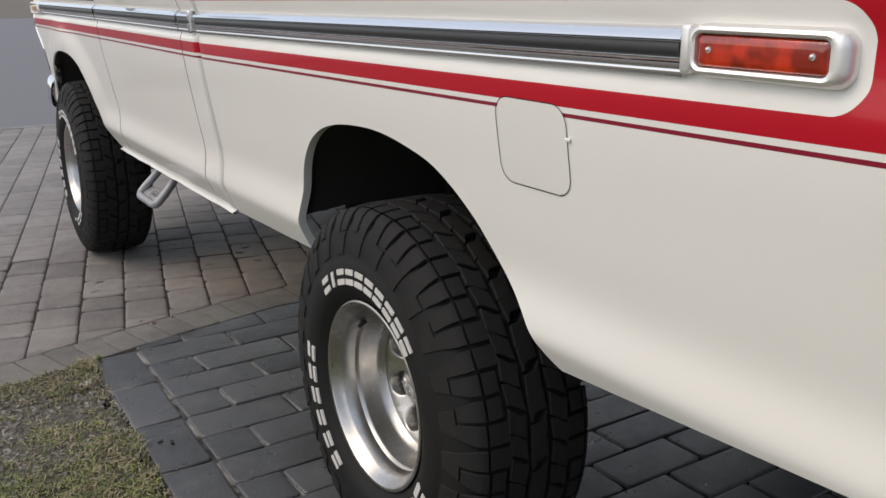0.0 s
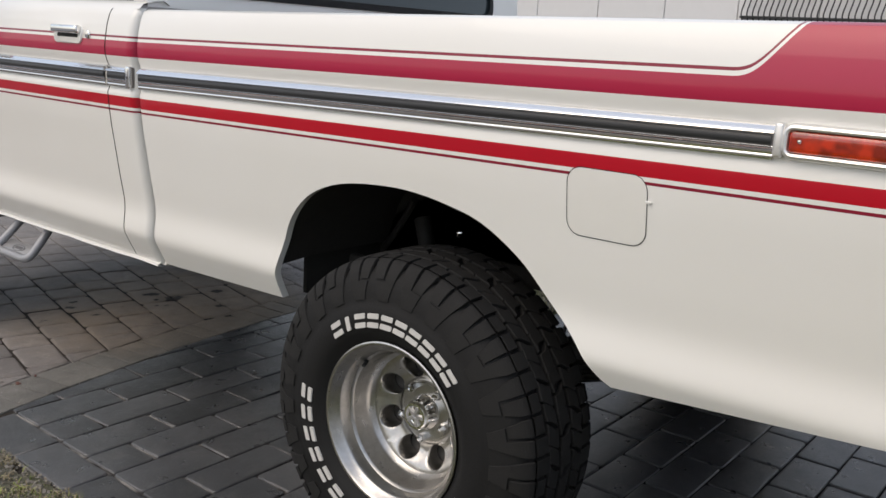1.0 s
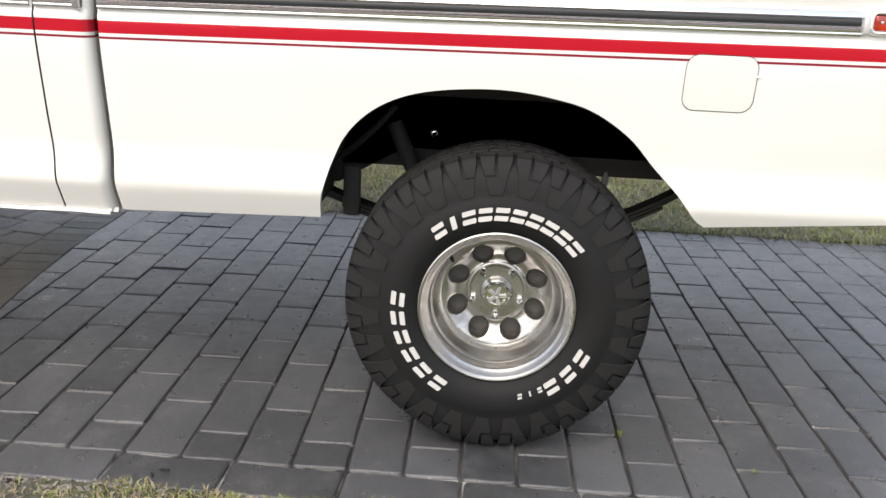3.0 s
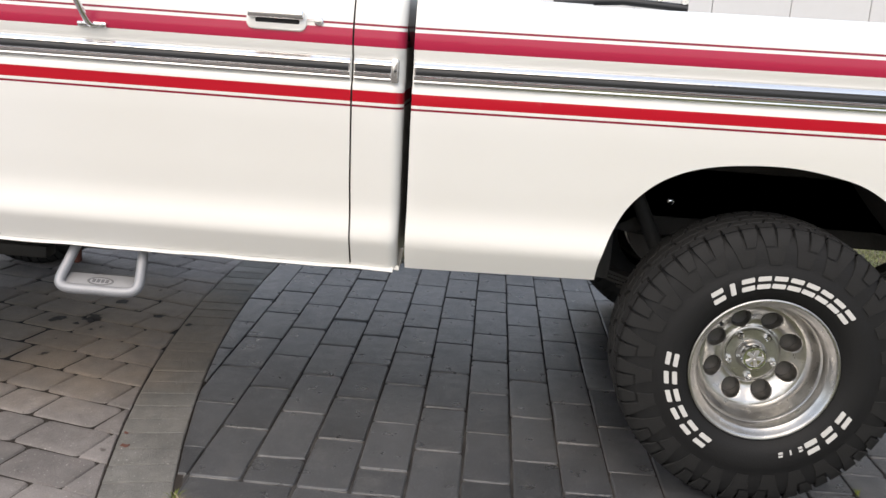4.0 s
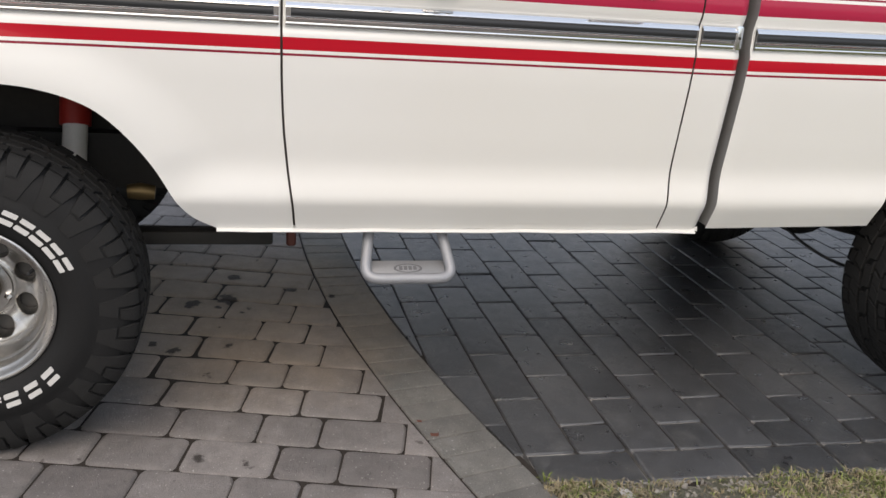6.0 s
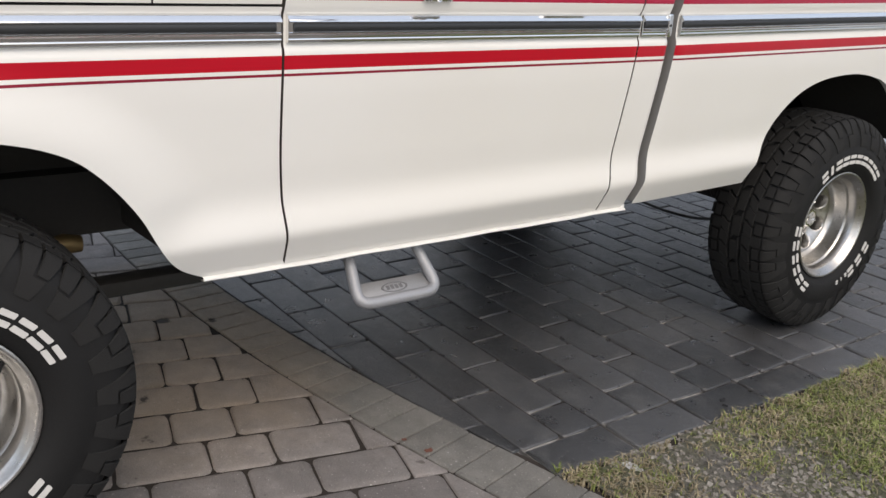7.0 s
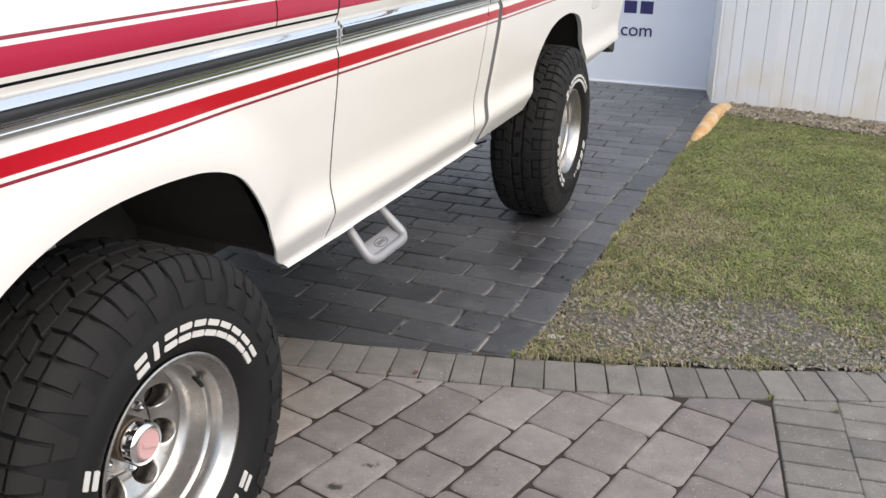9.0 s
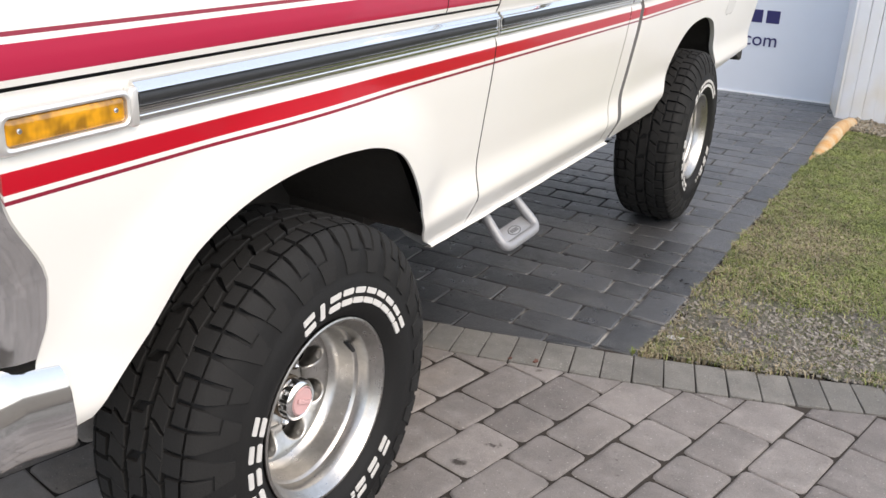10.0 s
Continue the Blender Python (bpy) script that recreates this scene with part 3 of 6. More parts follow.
BRONZE = plain("dull_bronze", (0.17, 0.135, 0.10), 0.5, 0.8, spread=0.3)
HUB_RED = plain("faded_red_plastic", (0.60, 0.37, 0.37), 0.5)
wheel(0.0, turn=0.0)
wheel(WHEELBASE + 0.010, front=True, turn=-17.0, steer=1.5)
wheel(0.0, far=True)
wheel(WHEELBASE + 0.010, far=True, front=True, steer=1.5)


# ---- chrome side trim ----
def rounded_rect(y0, y1, z0, z1, r, n=6):
    out = []
    for cy, cz, a in ((y1 - r, z1 - r, 0), (y0 + r, z1 - r, 90), (y0 + r, z0 + r, 180), (y1 - r, z0 + r, 270)):
        for k in range(n + 1):
            t = radians(a + 90 * k / n)
            out.append((cy + r * math.cos(t), cz + r * math.sin(t)))
    return out


def trim_run(y0, y1, rear_cap=0.0, front_cap=0.0):
    """A moulding along the flank with a black insert between two bright lips."""
    bm = bmesh.new()
    ys = np.linspace(y0, y1, max(2, int(abs(y1 - y0) / 0.05)))
    section = [(0.006, 1.1140), (-0.0020, 1.1143), (-0.0050, 1.1155), (-0.0058, 1.1180), (-0.0064, 1.1225), (-0.0056, 1.1240), (-0.0066, 1.1255), (-0.0065, 1.1310), (-0.0082, 1.1330), (-0.0100, 1.1345), (-0.0102, 1.1362), (-0.006, 1.137),
               (-0.006, 1.1565), (-0.010, 1.157), (-0.0125, 1.159), (-0.011, 1.162), (-0.006, 1.166), (-0.003, 1.170), (0.001, 1.1735), (0.007, 1.175)]
    add_grid(bm, [[(x + 0.002, y, z + rake(y)) for x, z in section] for y in ys])
    for row in (0, -1):
        y = ys[row]
        vs = [bm.verts.new((x + 0.002, y, z + rake(y))) for x, z in section]
        bm.faces.new(vs if row == 0 else vs[::-1])
    bmesh.ops.recalc_face_normals(bm, faces=bm.faces[:])
    strip = both("chrome_trim", bm, CHROME, "bright side moulding")
    bm = bmesh.new()
    a, b = y0 + rear_cap, y1 - front_cap
    ys = np.linspace(a, b, max(2, int(abs(b - a) / 0.05)))
    section = [(-0.003, 1.1365), (-0.0075, 1.138), (-0.0095, 1.142), (-0.0100, 1.147), (-0.0095, 1.152), (-0.0075, 1.1555), (-0.003, 1.157)]
    rows = add_grid(bm, [[(x + 0.002, y, z + rake(y)) for x, z in section] for y in ys])
    bm.faces.new(rows[0])
    bm.faces.new(rows[-1][::-1])
    bmesh.ops.recalc_face_normals(bm, faces=bm.faces[:])
    part("insert", bm, BLACK_TRIM, strip, "black vinyl insert")
    return strip


trim_run(-0.800, 1.008, 0.004, 0.004)
short_trim = trim_run(1.066, 1.166, 0.004, 0.003)
bm = bmesh.new()
rings = []
for grow, x in ((0.0, 0.010), (0.0, -0.0060), (-0.0012, -0.0085), (-0.003, -0.0092)):
    rings.append([(x + 0.002, y, z) for y, z in rounded_rect(1.049 - grow, 1.071 + grow, 1.1125 - grow, 1.1765 + grow, 0.007 + grow * 0.5)])
rows = add_grid(bm, [r + [r[0]] for r in rings])
bm.faces.new(rows[-1][:-1])
bmesh.ops.recalc_face_normals(bm, faces=bm.faces[:])
END_CAP = plain("bright_end_cap", (0.80, 0.80, 0.80), 0.2, 1.0, spread=0.05)
part("end_cap", bm, END_CAP, short_trim, "bright rounded end cap")
bm = bmesh.new()
add_lathe(bm, [(0.0, 0.0036), (-0.001, 0.0036), (-0.0016, 0.0020), (-0.0012, 0.0003)], 12, (-0.0071, 1.058, 1.1445))
part("screw", bm, UNDER, short_trim, "dark screw head")
trim_run(1.178, 2.238, 0.004, 0.012)
trim_run(2.254, 3.432, 0.012, 0.004)

# ---- marker lamps ----
def lamp_glass(name, colour):
    m = Mat(name)
    _, y, z = m.split(m.where())
    ribs = m.math("SINE", m.math("MULTIPLY", y, 900.0))
    # noise patches put the uneven glow of an unmodelled reflector into the colour
    m.set(Base_Color=m.mix(m.noise(26, 2, 0.5, lo=0.46, hi=0.62), colour, tuple(c * 0.42 for c in colour)), Roughness=0.12, Coat_Weight=1.0, Coat_Roughness=0.03)
    m.set(Transmission_Weight=0.25, Subsurface_Weight=0.0)
    m.bump(ribs, 0.08, 0.002)
    return m.mat


RED_LENS = lamp_glass("red_lens", (0.74, 0.045, 0.010))
AMBER_LENS = lamp_glass("amber_lens", (0.92, 0.42, 0.01))


SATIN = plain("satin_silver", (0.80, 0.79, 0.77), 0.38, 0.75, spread=0.05)


def marker_lamp(y0, y1, z0, z1, lens_mat, toward, label, lens_label):
    bm = bmesh.new()
    rings = []
    for grow, x in ((0.013, 0.008), (0.012, -0.003), (0.009, -0.010), (0.005, -0.012), (0.0015, -0.010), (0.0005, -0.004)):
        # the end away from the moulding is the broader one
        back, ahead = (1.9, 1.0) if toward > 0 else (1.0, 1.9)
        rings.append([(x, y, z) for y, z in rounded_rect(y0 - grow * back, y1 + grow * ahead, z0 - grow, z1 + grow, 0.008 + grow)])
    add_grid(bm, [r + [r[0]] for r in rings])
    # a tongue that joins the bezel to the moulding
    t0, t1 = (y1 + 0.008, y1 + 0.024) if toward > 0 else (y0 - 0.024, y0 - 0.008)
    zm = (z0 + z1) / 2
    add_box(bm, (-0.0115, t0, zm - 0.0285), (0.006, t1, zm + 0.0285), 0.005, 3)
    bmesh.ops.recalc_face_normals(bm, faces=bm.faces[:])
    far = bm.copy()
    lamp = part("marker_lamp", bm, SATIN, truck, label)
    bm = bmesh.new()
    table = []
    for grow, x in ((0.0, -0.002), (-0.0008, -0.0062), (-0.003, -0.0080), (-0.010, -0.0086)):
        pts = rounded_rect(y0 - grow, y1 + grow, z0 - grow, z1 + grow, 0.006)
        table.append([(x, y, z) for y, z in pts] + [(x, *pts[0])])
    rows = add_grid(bm, table)
    bm.faces.new(rows[-1][:-1])
    bmesh.ops.recalc_face_normals(bm, faces=bm.faces[:])
    part("lens", bm, lens_mat, lamp, lens_label)
    for y in (y0 + 0.018, y1 - 0.018):
        bm = bmesh.new()
        add_lathe(bm, [(0.0, 0.0040), (-0.0015, 0.0040), (-0.003, 0.0028), (-0.0032, 0.0004)], 12, (-0.0080, y, (z0 + z1) / 2 + 0.001))
        part("screw", bm, CHROME, lamp)
    for v in far.verts:
        v.co.x = 2 * MID - v.co.x
    bmesh.ops.reverse_faces(far, faces=far.faces[:])
    part("marker_lamp", far, CHROME, truck, label)


marker_lamp(-0.996, -0.824, 1.151, 1.187, RED_LENS, 1, "rear side marker lamp in a bright bezel", "red ribbed lens")
marker_lamp(3.455, 3.645, 1.121, 1.156, AMBER_LENS, -1, "front side marker lamp in a bright bezel", "amber ribbed lens")

# ---- fuel flap ----
def fuel_flap():
    bm = bmesh.new()
    y0, y1, z0, z1 = -0.582, -0.414, 0.944, 1.078
    pts = rounded_rect(y0, y1, z0, z1, 0.030, 8)
    rings = []
    for grow, lift in ((0.0, 0.003), (-0.0003, -0.0003), (-0.0010, -0.0007), (-0.020, -0.0007), (-0.040, -0.0007)):
        rings.append([(flank(z - rake(y)) + lift, y, z) for y, z in rounded_rect(y0 - grow, y1 + grow, z0 - grow, z1 + grow, max(0.004, 0.030 + grow), 8)])
    rows = add_grid(bm, [r + [r[0]] for r in rings])
    bm.faces.new(rows[-1][:-1])
    bmesh.ops.recalc_face_normals(bm, faces=bm.faces[:])
    flap = part("fuel_flap", bm, FLAP, truck, "cream fuel filler flap", sharp=12)
    bm = bmesh.new()
    loop = [(flank(z - rake(y)) - 0.0012, y, z) for y, z in rounded_rect(y0 - 0.0015, y1 + 0.0015, z0 - 0.0015, z1 + 0.0015, 0.0315, 8)]
    inner = [(flank(z - rake(y)) - 0.0012, y, z) for y, z in rounded_rect(y0, y1, z0, z1, 0.030, 8)]
    add_grid(bm, [loop + [loop[0]], inner + [inner[0]]])
    part("gap", bm, SEAM, flap, "dark shut line")
    bm = bmesh.new()
    add_box(bm, (flank(1.03) - 0.0025, y0 - 0.010, 1.029), (flank(1.03) + 0.001, y0 + 0.002, 1.034), 0.001, 1)
    part("finger_catch", bm, PAINT, flap)


FLAP = plain("cream_paint", (0.79, 0.776, 0.735), 0.3, spread=0.03, scale=4, Coat_Weight=0.7, Coat_Roughness=0.06)
fuel_flap()

# ---- door furniture ----
def door_handle(mirror=False):
    bm = bmesh.new()
    y0, y1, z0, z1 = 1.295, 1.455, 1.228, 1.281
    rings = []
    for grow, lift in ((0.0, 0.002), (-0.001, -0.004), (-0.004, -0.006)):
        rings.append([(flank(z) + lift, y, z) for y, z in rounded_rect(y0 - grow, y1 + grow, z0 - grow, z1 + grow, 0.020 + grow, 8)])
    rows = add_grid(bm, [r + [r[0]] for r in rings])
    bm.faces.new(rows[-1][:-1])
    bmesh.ops.recalc_face_normals(bm, faces=bm.faces[:])
    part("handle", bm, FLAP, door, "recessed door handle plate")
    bm = bmesh.new()
    x = flank(1.262)
    add_box(bm, (x - 0.022, y0 + 0.006, 1.258), (x - 0.002, y1 - 0.006, 1.282), 0.006, 3)
    part("handle", bm, CHROME, door, "chrome pull-up door handle")
    # a near-black block stands in for the shaded hollow under the handle
    bm = bmesh.new()
    add_box(bm, (x - 0.0095, y0 + 0.018, 1.2455), (x - 0.001, y1 - 0.024, 1.2580), 0.004, 2)
    part("finger_recess", bm, SEAM, door, "dark recess under the handle")
    bm = bmesh.new()
    add_lathe(bm, [(0.006, 0.0125), (-0.004, 0.0125), (-0.007, 0.010), (-0.0075, 0.0004)], 24, (flank(1.257), 1.264, 1.257))
    part("lock", bm, CHROME, door, "chrome key lock")
    bm = bmesh.new()
    add_box(bm, (flank(1.257) - 0.002, 1.276, 1.2545), (flank(1.257) + 0.002, 1.297, 1.2595), 0.001, 1)
    part("lock_bridge", bm, FLAP, door)


door_handle()


def mirror_arm():
    bm = bmesh.new()
    x = flank(1.215)
    add_box(bm, (x - 0.010, 1.826, 1.203), (x + 0.002, 1.905, 1.217), 0.004, 2)
    for y in (1.838, 1.893):
        add_lathe(bm, [(0.0, 0.006), (-0.004, 0.006), (-0.006, 0.004), (-0.0062, 0.0004)], 10, (x - 0.010, y, 1.210))
    path = smooth_path([(x - 0.008, 1.865, 1.209), (x - 0.020, 1.872, 1.220), (x - 0.045, 1.884, 1.262), (x - 0.080, 1.900, 1.34), (x - 0.13, 1.925, 1.48), (x - 0.16, 1.94, 1.60)], 5)
    add_tube(bm, path, 0.0085, 10)
    part("mirror_arm", bm, CHROME, door, "bright steel mirror bracket")
    bm = bmesh.new()
    add_box(bm, (x - 0.235, 1.925, 1.50), (x - 0.085, 1.955, 1.72), 0.012, 2)
    part("mirror_head", bm, CHROME, door, "rectangular chrome mirror head")


mirror_arm()


def badge():
    """Plain raised bars stand in for the lettered badge."""
    for k in range(6):
        x, y = flank(1.256), 2.328 + 0.0262 * k
        bm = bmesh.new()
        add_box(bm, (x - 0.0025, y - 0.0015, 1.2435), (x + 0.003, y + 0.0235, 1.2695), 0.001, 1)
        part("badge_backing", bm, BLACK_TRIM, fender, "dark edge round a raised bar")
        bm = bmesh.new()
        add_box(bm, (x - 0.005, y + 0.0015, 1.2462), (x - 0.001, y + 0.0205, 1.2668), 0.001, 1)
        part("badge_bar", bm, CHROME, fender, "small raised chrome bar")
    for k in range(3):
        x, y = flank(1.284), 2.368 + 0.029 * k
        bm = bmesh.new()
        add_box(bm, (x - 0.005, y, 1.2755), (x + 0.003, y + 0.025, 1.2925), 0.0015, 1)
        part("badge_bar", bm, CHROME, fender, "small raised chrome bar")


badge()

# ---- side step ----
STEP_SILVER = plain("silver_coating", (0.31, 0.315, 0.33), 0.50, 0.35, spread=0.2, scale=30, bump=0.25)


def side_step():
    bm = bmesh.new()
    y0, y1 = 1.775, 2.012
    path = [(0.215, y1 - 0.030, 0.640), (0.160, y1 - 0.022, 0.590), (0.095, y1 - 0.008, 0.520), (0.058, y1 - 0.002, 0.482), (0.044, y1 - 0.012, 0.466), (0.038, y1 - 0.040, 0.461),
            (0.038, (y0 + y1) / 2, 0.461), (0.038, y0 + 0.040, 0.461), (0.044, y0 + 0.012, 0.466), (0.058, y0 + 0.002, 0.482), (0.095, y0 + 0.008, 0.520), (0.160, y0 + 0.022, 0.590), (0.215, y0 + 0.030, 0.640)]
    add_tube(bm, smooth_path(path, 5), 0.0150, 14)
    step = part("side_step", bm, STEP_SILVER, truck, "silver-coated side step loop")
    bm = bmesh.new()
    m = pose(0.072, (y0 + y1) / 2, 0.478, 0, -28, 0)
    add_box(bm, (-0.034, -0.104, -0.004), (0.026, 0.104, 0.004), 0.003, 2, m)
    part("tread_plate", bm, plain("scuffed_grey_plate", (0.34, 0.34, 0.345), 0.5, 0.6, spread=0.25, scale=45, bump=0.2), step, "flat tread plate with a worn oval mark")
    bm = bmesh.new()
    add_box(bm, (-0.037, -0.072, 0.0035), (-0.030, 0.072, 0.0065), 0.0012, 1, m)
    part("grip_edge", bm, CHROME, step, "bright rubbed front edge")
    bm = bmesh.new()
    rim = [(0.016 * math.cos(t), 0.040 * math.sin(t)) for t in (2 * math.pi * k / 28 for k in range(28))]
    rings = [[bm.verts.new(m @ Vector((u * f - 0.004, v * f, z))) for u, v in rim] for f, z in ((1.0, 0.0035), (0.98, 0.0050), (0.84, 0.0050), (0.82, 0.0040))]
    for p, q in zip(rings, rings[1:]):
        for k in range(28):
            bm.faces.new((p[k], p[(k + 1) % 28], q[(k + 1) % 28], q[k]))
    for k in range(4):
        add_box(bm, (-0.010, -0.024 + k * 0.013, 0.0035), (0.003, -0.015 + k * 0.013, 0.0050), 0.0, 1, m)
    part("oval_mark", bm, plain("worn_grey_grip", (0.13, 0.13, 0.135), 0.7, 0.2), step)
    for a, b in ((y0 - 0.01, y0 + 0.07), (y1 - 0.07, y1 + 0.01)):
        bm = bmesh.new()
        add_box(bm, (0.16, a, 0.605), (0.30, b, 0.650), 0.004, 1)
        part("bracket", bm, UNDER, step)


side_step()

# ---- sills, gaps, inner bodywork ----
bm = bmesh.new()
table = []
for y in np.linspace(1.030, 2.39, 40):
    table.append([(0.100, y, 0.592), (0.0985, y, 0.584), (0.097, y, 0.5805), (0.101, y, 0.5775), (0.112, y, 0.577), (0.16, y, 0.590), (0.20, y, 0.62)])
add_grid(bm, table)
both("rocker_sill", bm, PAINT, "cream rocker sill flange")


# brown-grey colour holds the shade that falls inside the shut lines
GAP_SHADE = plain("shaded_gap_paint", (0.11, 0.098, 0.088), 0.7, spread=0.2)


def shut_line(name, line, z0, z1, wide=0.006):
    bm = bmesh.new()
    table = []
    for z in np.linspace(z0, z1, 40):
        y = line(z)
        x = flank(z)
        table.append([(x + 0.0015, y - wide / 2, z), (x + 0.016, y - wide / 2, z), (x + 0.016, y + wide / 2, z), (x + 0.0015, y + wide / 2, z)])
    add_grid(bm, table)
    both(name, bm, GAP_SHADE, "dark shut line")


shut_line("door_gap", door_front, 0.585, 1.34, 0.0055)
shut_line("door_gap", door_rear, 0.59, 1.34, 0.005)

# hood side, cowl and the seam beneath them
def upper_side(y0, y1, n=20):
    bm = bmesh.new()
    table = []
    for z in np.linspace(1.1935, 1.33, 30):
        table.append([(flank(z), y, z) for y in np.linspace(y0, y1, n)])
    for k in range(1, 9):
        a = radians(90 * k / 8)
        table.append([(flank(1.33) + 0.05 * (1 - math.cos(a)), y, 1.33 + 0.05 * math.sin(a)) for y in np.linspace(y0, y1, n)])
    table.append([(MID, y, 1.40 + 0.0 * y) for y in np.linspace(y0, y1, n)])
    add_grid(bm, table)
    return bm


both("cowl_side", upper_side(2.252, 2.518, 8), PAINT)
both("hood", upper_side(2.522, 3.70, 30), PAINT, "cream hood with a red side stripe")
bm = bmesh.new()
add_grid(bm, [[(0.010, y, 1.186), (0.016, y, 1.186), (0.016, y, 1.196), (0.010, y, 1.196)] for y in np.linspace(2.25, 3.66, 12)])
both("hood_seam", bm, SEAM, "dark seam under the hood edge")
bm = bmesh.new()
add_box(bm, (0.008, 2.5175, 1.19), (0.03, 2.5225, 1.36))
both("hood_seam", bm, SEAM, "dark seam between hood and cowl")

# front end
bm = bmesh.new()
table = []
for z in np.linspace(0.80, 1.185, 20):
    y = fender_nose(z)
    table.append([(flank(z) + 0.001, y - 0.004, z), (flank(z) - 0.004, y + 0.004, z), (flank(z) + 0.002, y + 0.030, z), (flank(z) + 0.03, y + 0.075, z), (flank(z) + 0.10, y + 0.105, z), (MID, y + 0.125, z)])
add_grid(bm, table)
both("grille_surround", bm, CHROME, "bright grille surround at the fender's nose")
bm = bmesh.new()
add_box(bm, (0.20, 3.70, 0.86), (2 * MID - 0.20, 3.775, 1.13), 0.02, 2)
grille = part("grille", bm, BLACK_TRIM, truck, "black grille")
for k in range(9):
    bm = bmesh.new()
    add_box(bm, (0.42, 3.765, 0.88 + 0.026 * k), (2 * MID - 0.42, 3.785, 0.892 + 0.026 * k), 0.003, 1)
    part("slat", bm, CHROME, grille)
for x in (0.29, 2 * MID - 0.29):
    bm = bmesh.new()
    add_box(bm, (x - 0.09, 3.76, 0.93), (x + 0.09, 3.80, 1.07), 0.02, 2)
    part("headlight", bm, CHROME, truck, "square sealed headlight")

bm = bmesh.new()
table = []
for t in np.linspace(0, 1, 41):
    # round the corner from the side to the front
    a = t * math.pi / 2
    if t < 0.35:
        px, py, nx, ny = 0.0, 3.570 + 0.24 * t, -1.0, 0.0
    elif t < 0.75:
        b = (t - 0.35) / 0.40 * math.pi / 2
        px, py, nx, ny = 0.12 * (1 - math.cos(b)), 3.654 + 0.15 * math.sin(b), -math.cos(b), math.sin(b)
    else:
        px, py, nx, ny = 0.12 + (t - 0.75) / 0.25 * (MID - 0.12), 3.804, 0.0, 1.0
    up = -0.008 + 0.02 * min(1.0, t / 0.35)
    section = [(0.030, 0.640), (0.006, 0.644), (-0.004, 0.656), (-0.008, 0.70), (-0.004, 0.742), (0.004, 0.766), (0.020, 0.782), (0.050, 0.792), (0.10, 0.796)]
    table.append([(px - nx * d + 0.028, py - ny * d, z + up) for d, z in section])
add_grid(bm, table)
near = part("front_bumper", bm, CHROME, truck, "wrap-round chrome front bumper")
_bm = bmesh.new()
_bm.from_mesh(near.data)
part("front_bumper", mirrored(_bm), CHROME, truck, "wrap-round chrome front bumper")
_bm.free()

# ---- cab ----
bm = bmesh.new()
# back panel with its window opening
yb = 1.040
z0, z1 = 0.62, 1.80


def ring_wall(bm, outer, inner):
    """A flat wall between two outlines of equal count."""
    a = [bm.verts.new(p) for p in outer]
    b = [bm.verts.new(p) for p in inner]
    n = len(a)
    for k in range(n):
        bm.faces.new((a[k], a[(k + 1) % n], b[(k + 1) % n], b[k]))


def squared(x0, x1, z0, z1, r, y, lean=0.0):
    return [(x, y + lean * (z - 1.30), z) for x, z in rounded_rect(x0, x1, z0, z1, r, 6)]


def end_plate(bm, y, z0, z1, inset):
    """An upright plate across the body that keeps within its flanks."""
    add_grid(bm, [[(flank(z) + inset, y, z), (2 * MID - flank(z) - inset, y, z)] for z in np.linspace(z0, z1, 40)])


ring_wall(bm, squared(0.055, 2 * MID - 0.055, 1.20, 1.83, 0.10, yb, 0.10), squared(0.25, 2 * MID - 0.25, 1.398, 1.72, 0.05, yb, 0.10))
end_plate(bm, yb, 0.60, 1.22, 0.028)
bmesh.ops.recalc_face_normals(bm, faces=bm.faces[:])
BED_END_GREY = plain("bed_end_grey", (0.23, 0.225, 0.22), 0.6, spread=0.1, scale=6)
part("cab_back", bm, PAINT, truck, "cream cab back panel")
bm = bmesh.new()
ring_wall(bm, squared(0.242, 2 * MID - 0.242, 1.390, 1.728, 0.055, yb - 0.006, 0.10), squared(0.266, 2 * MID - 0.266, 1.414, 1.704, 0.045, yb - 0.008, 0.10))
bmesh.ops.solidify(bm, geom=bm.faces[:], thickness=0.012)
rear_window = part("rear_window", bm, BLACK_TRIM, truck, "black rubber window gasket")
bm = bmesh.new()
vs = [bm.verts.new(p) for p in squared(0.25, 2 * MID - 0.25, 1.40, 1.718, 0.05, yb + 0.003, 0.10)]
bm.faces.new(vs)
part("pane", bm, GLASS_DARK, rear_window, "dark reflective rear glass")

# shoulders, pillars and roof
bm = bmesh.new()
table = []
for y in np.linspace(1.037, 2.455, 24):
    table.append([(flank(1.338), y, 1.338), (flank(1.338) + 0.012, y, 1.352), (0.075, y, 1.362), (0.105, y, 1.364), (0.125, y, 1.352)])
add_grid(bm, table)
both("belt_shoulder", bm, PAINT)
for y0, y1, yt0, yt1 in ((1.05, 1.165, 1.11, 1.21), (2.20, 2.27, 1.86, 1.93)):
    bm = bmesh.new()
    table = [[(0.085 + 0.13 * t, a + (b - a) * t, 1.355 + 0.44 * t) for a, b in ((y0, yt0), (y1, yt1))] for t in np.linspace(0, 1, 8)]
    add_grid(bm, table)
    bmesh.ops.solidify(bm, geom=bm.faces[:], thickness=0.04)
    both("pillar", bm, PAINT)
bm = bmesh.new()
table = [[(0.098 + 0.125 * t, a + (b - a) * t, 1.362 + 0.425 * t) for a, b in ((1.165, 1.21), (2.20, 1.86))] for t in np.linspace(0, 1, 6)]
add_grid(bm, table)
both("side_window", bm, GLASS_DARK, "door window glass")
bm = bmesh.new()
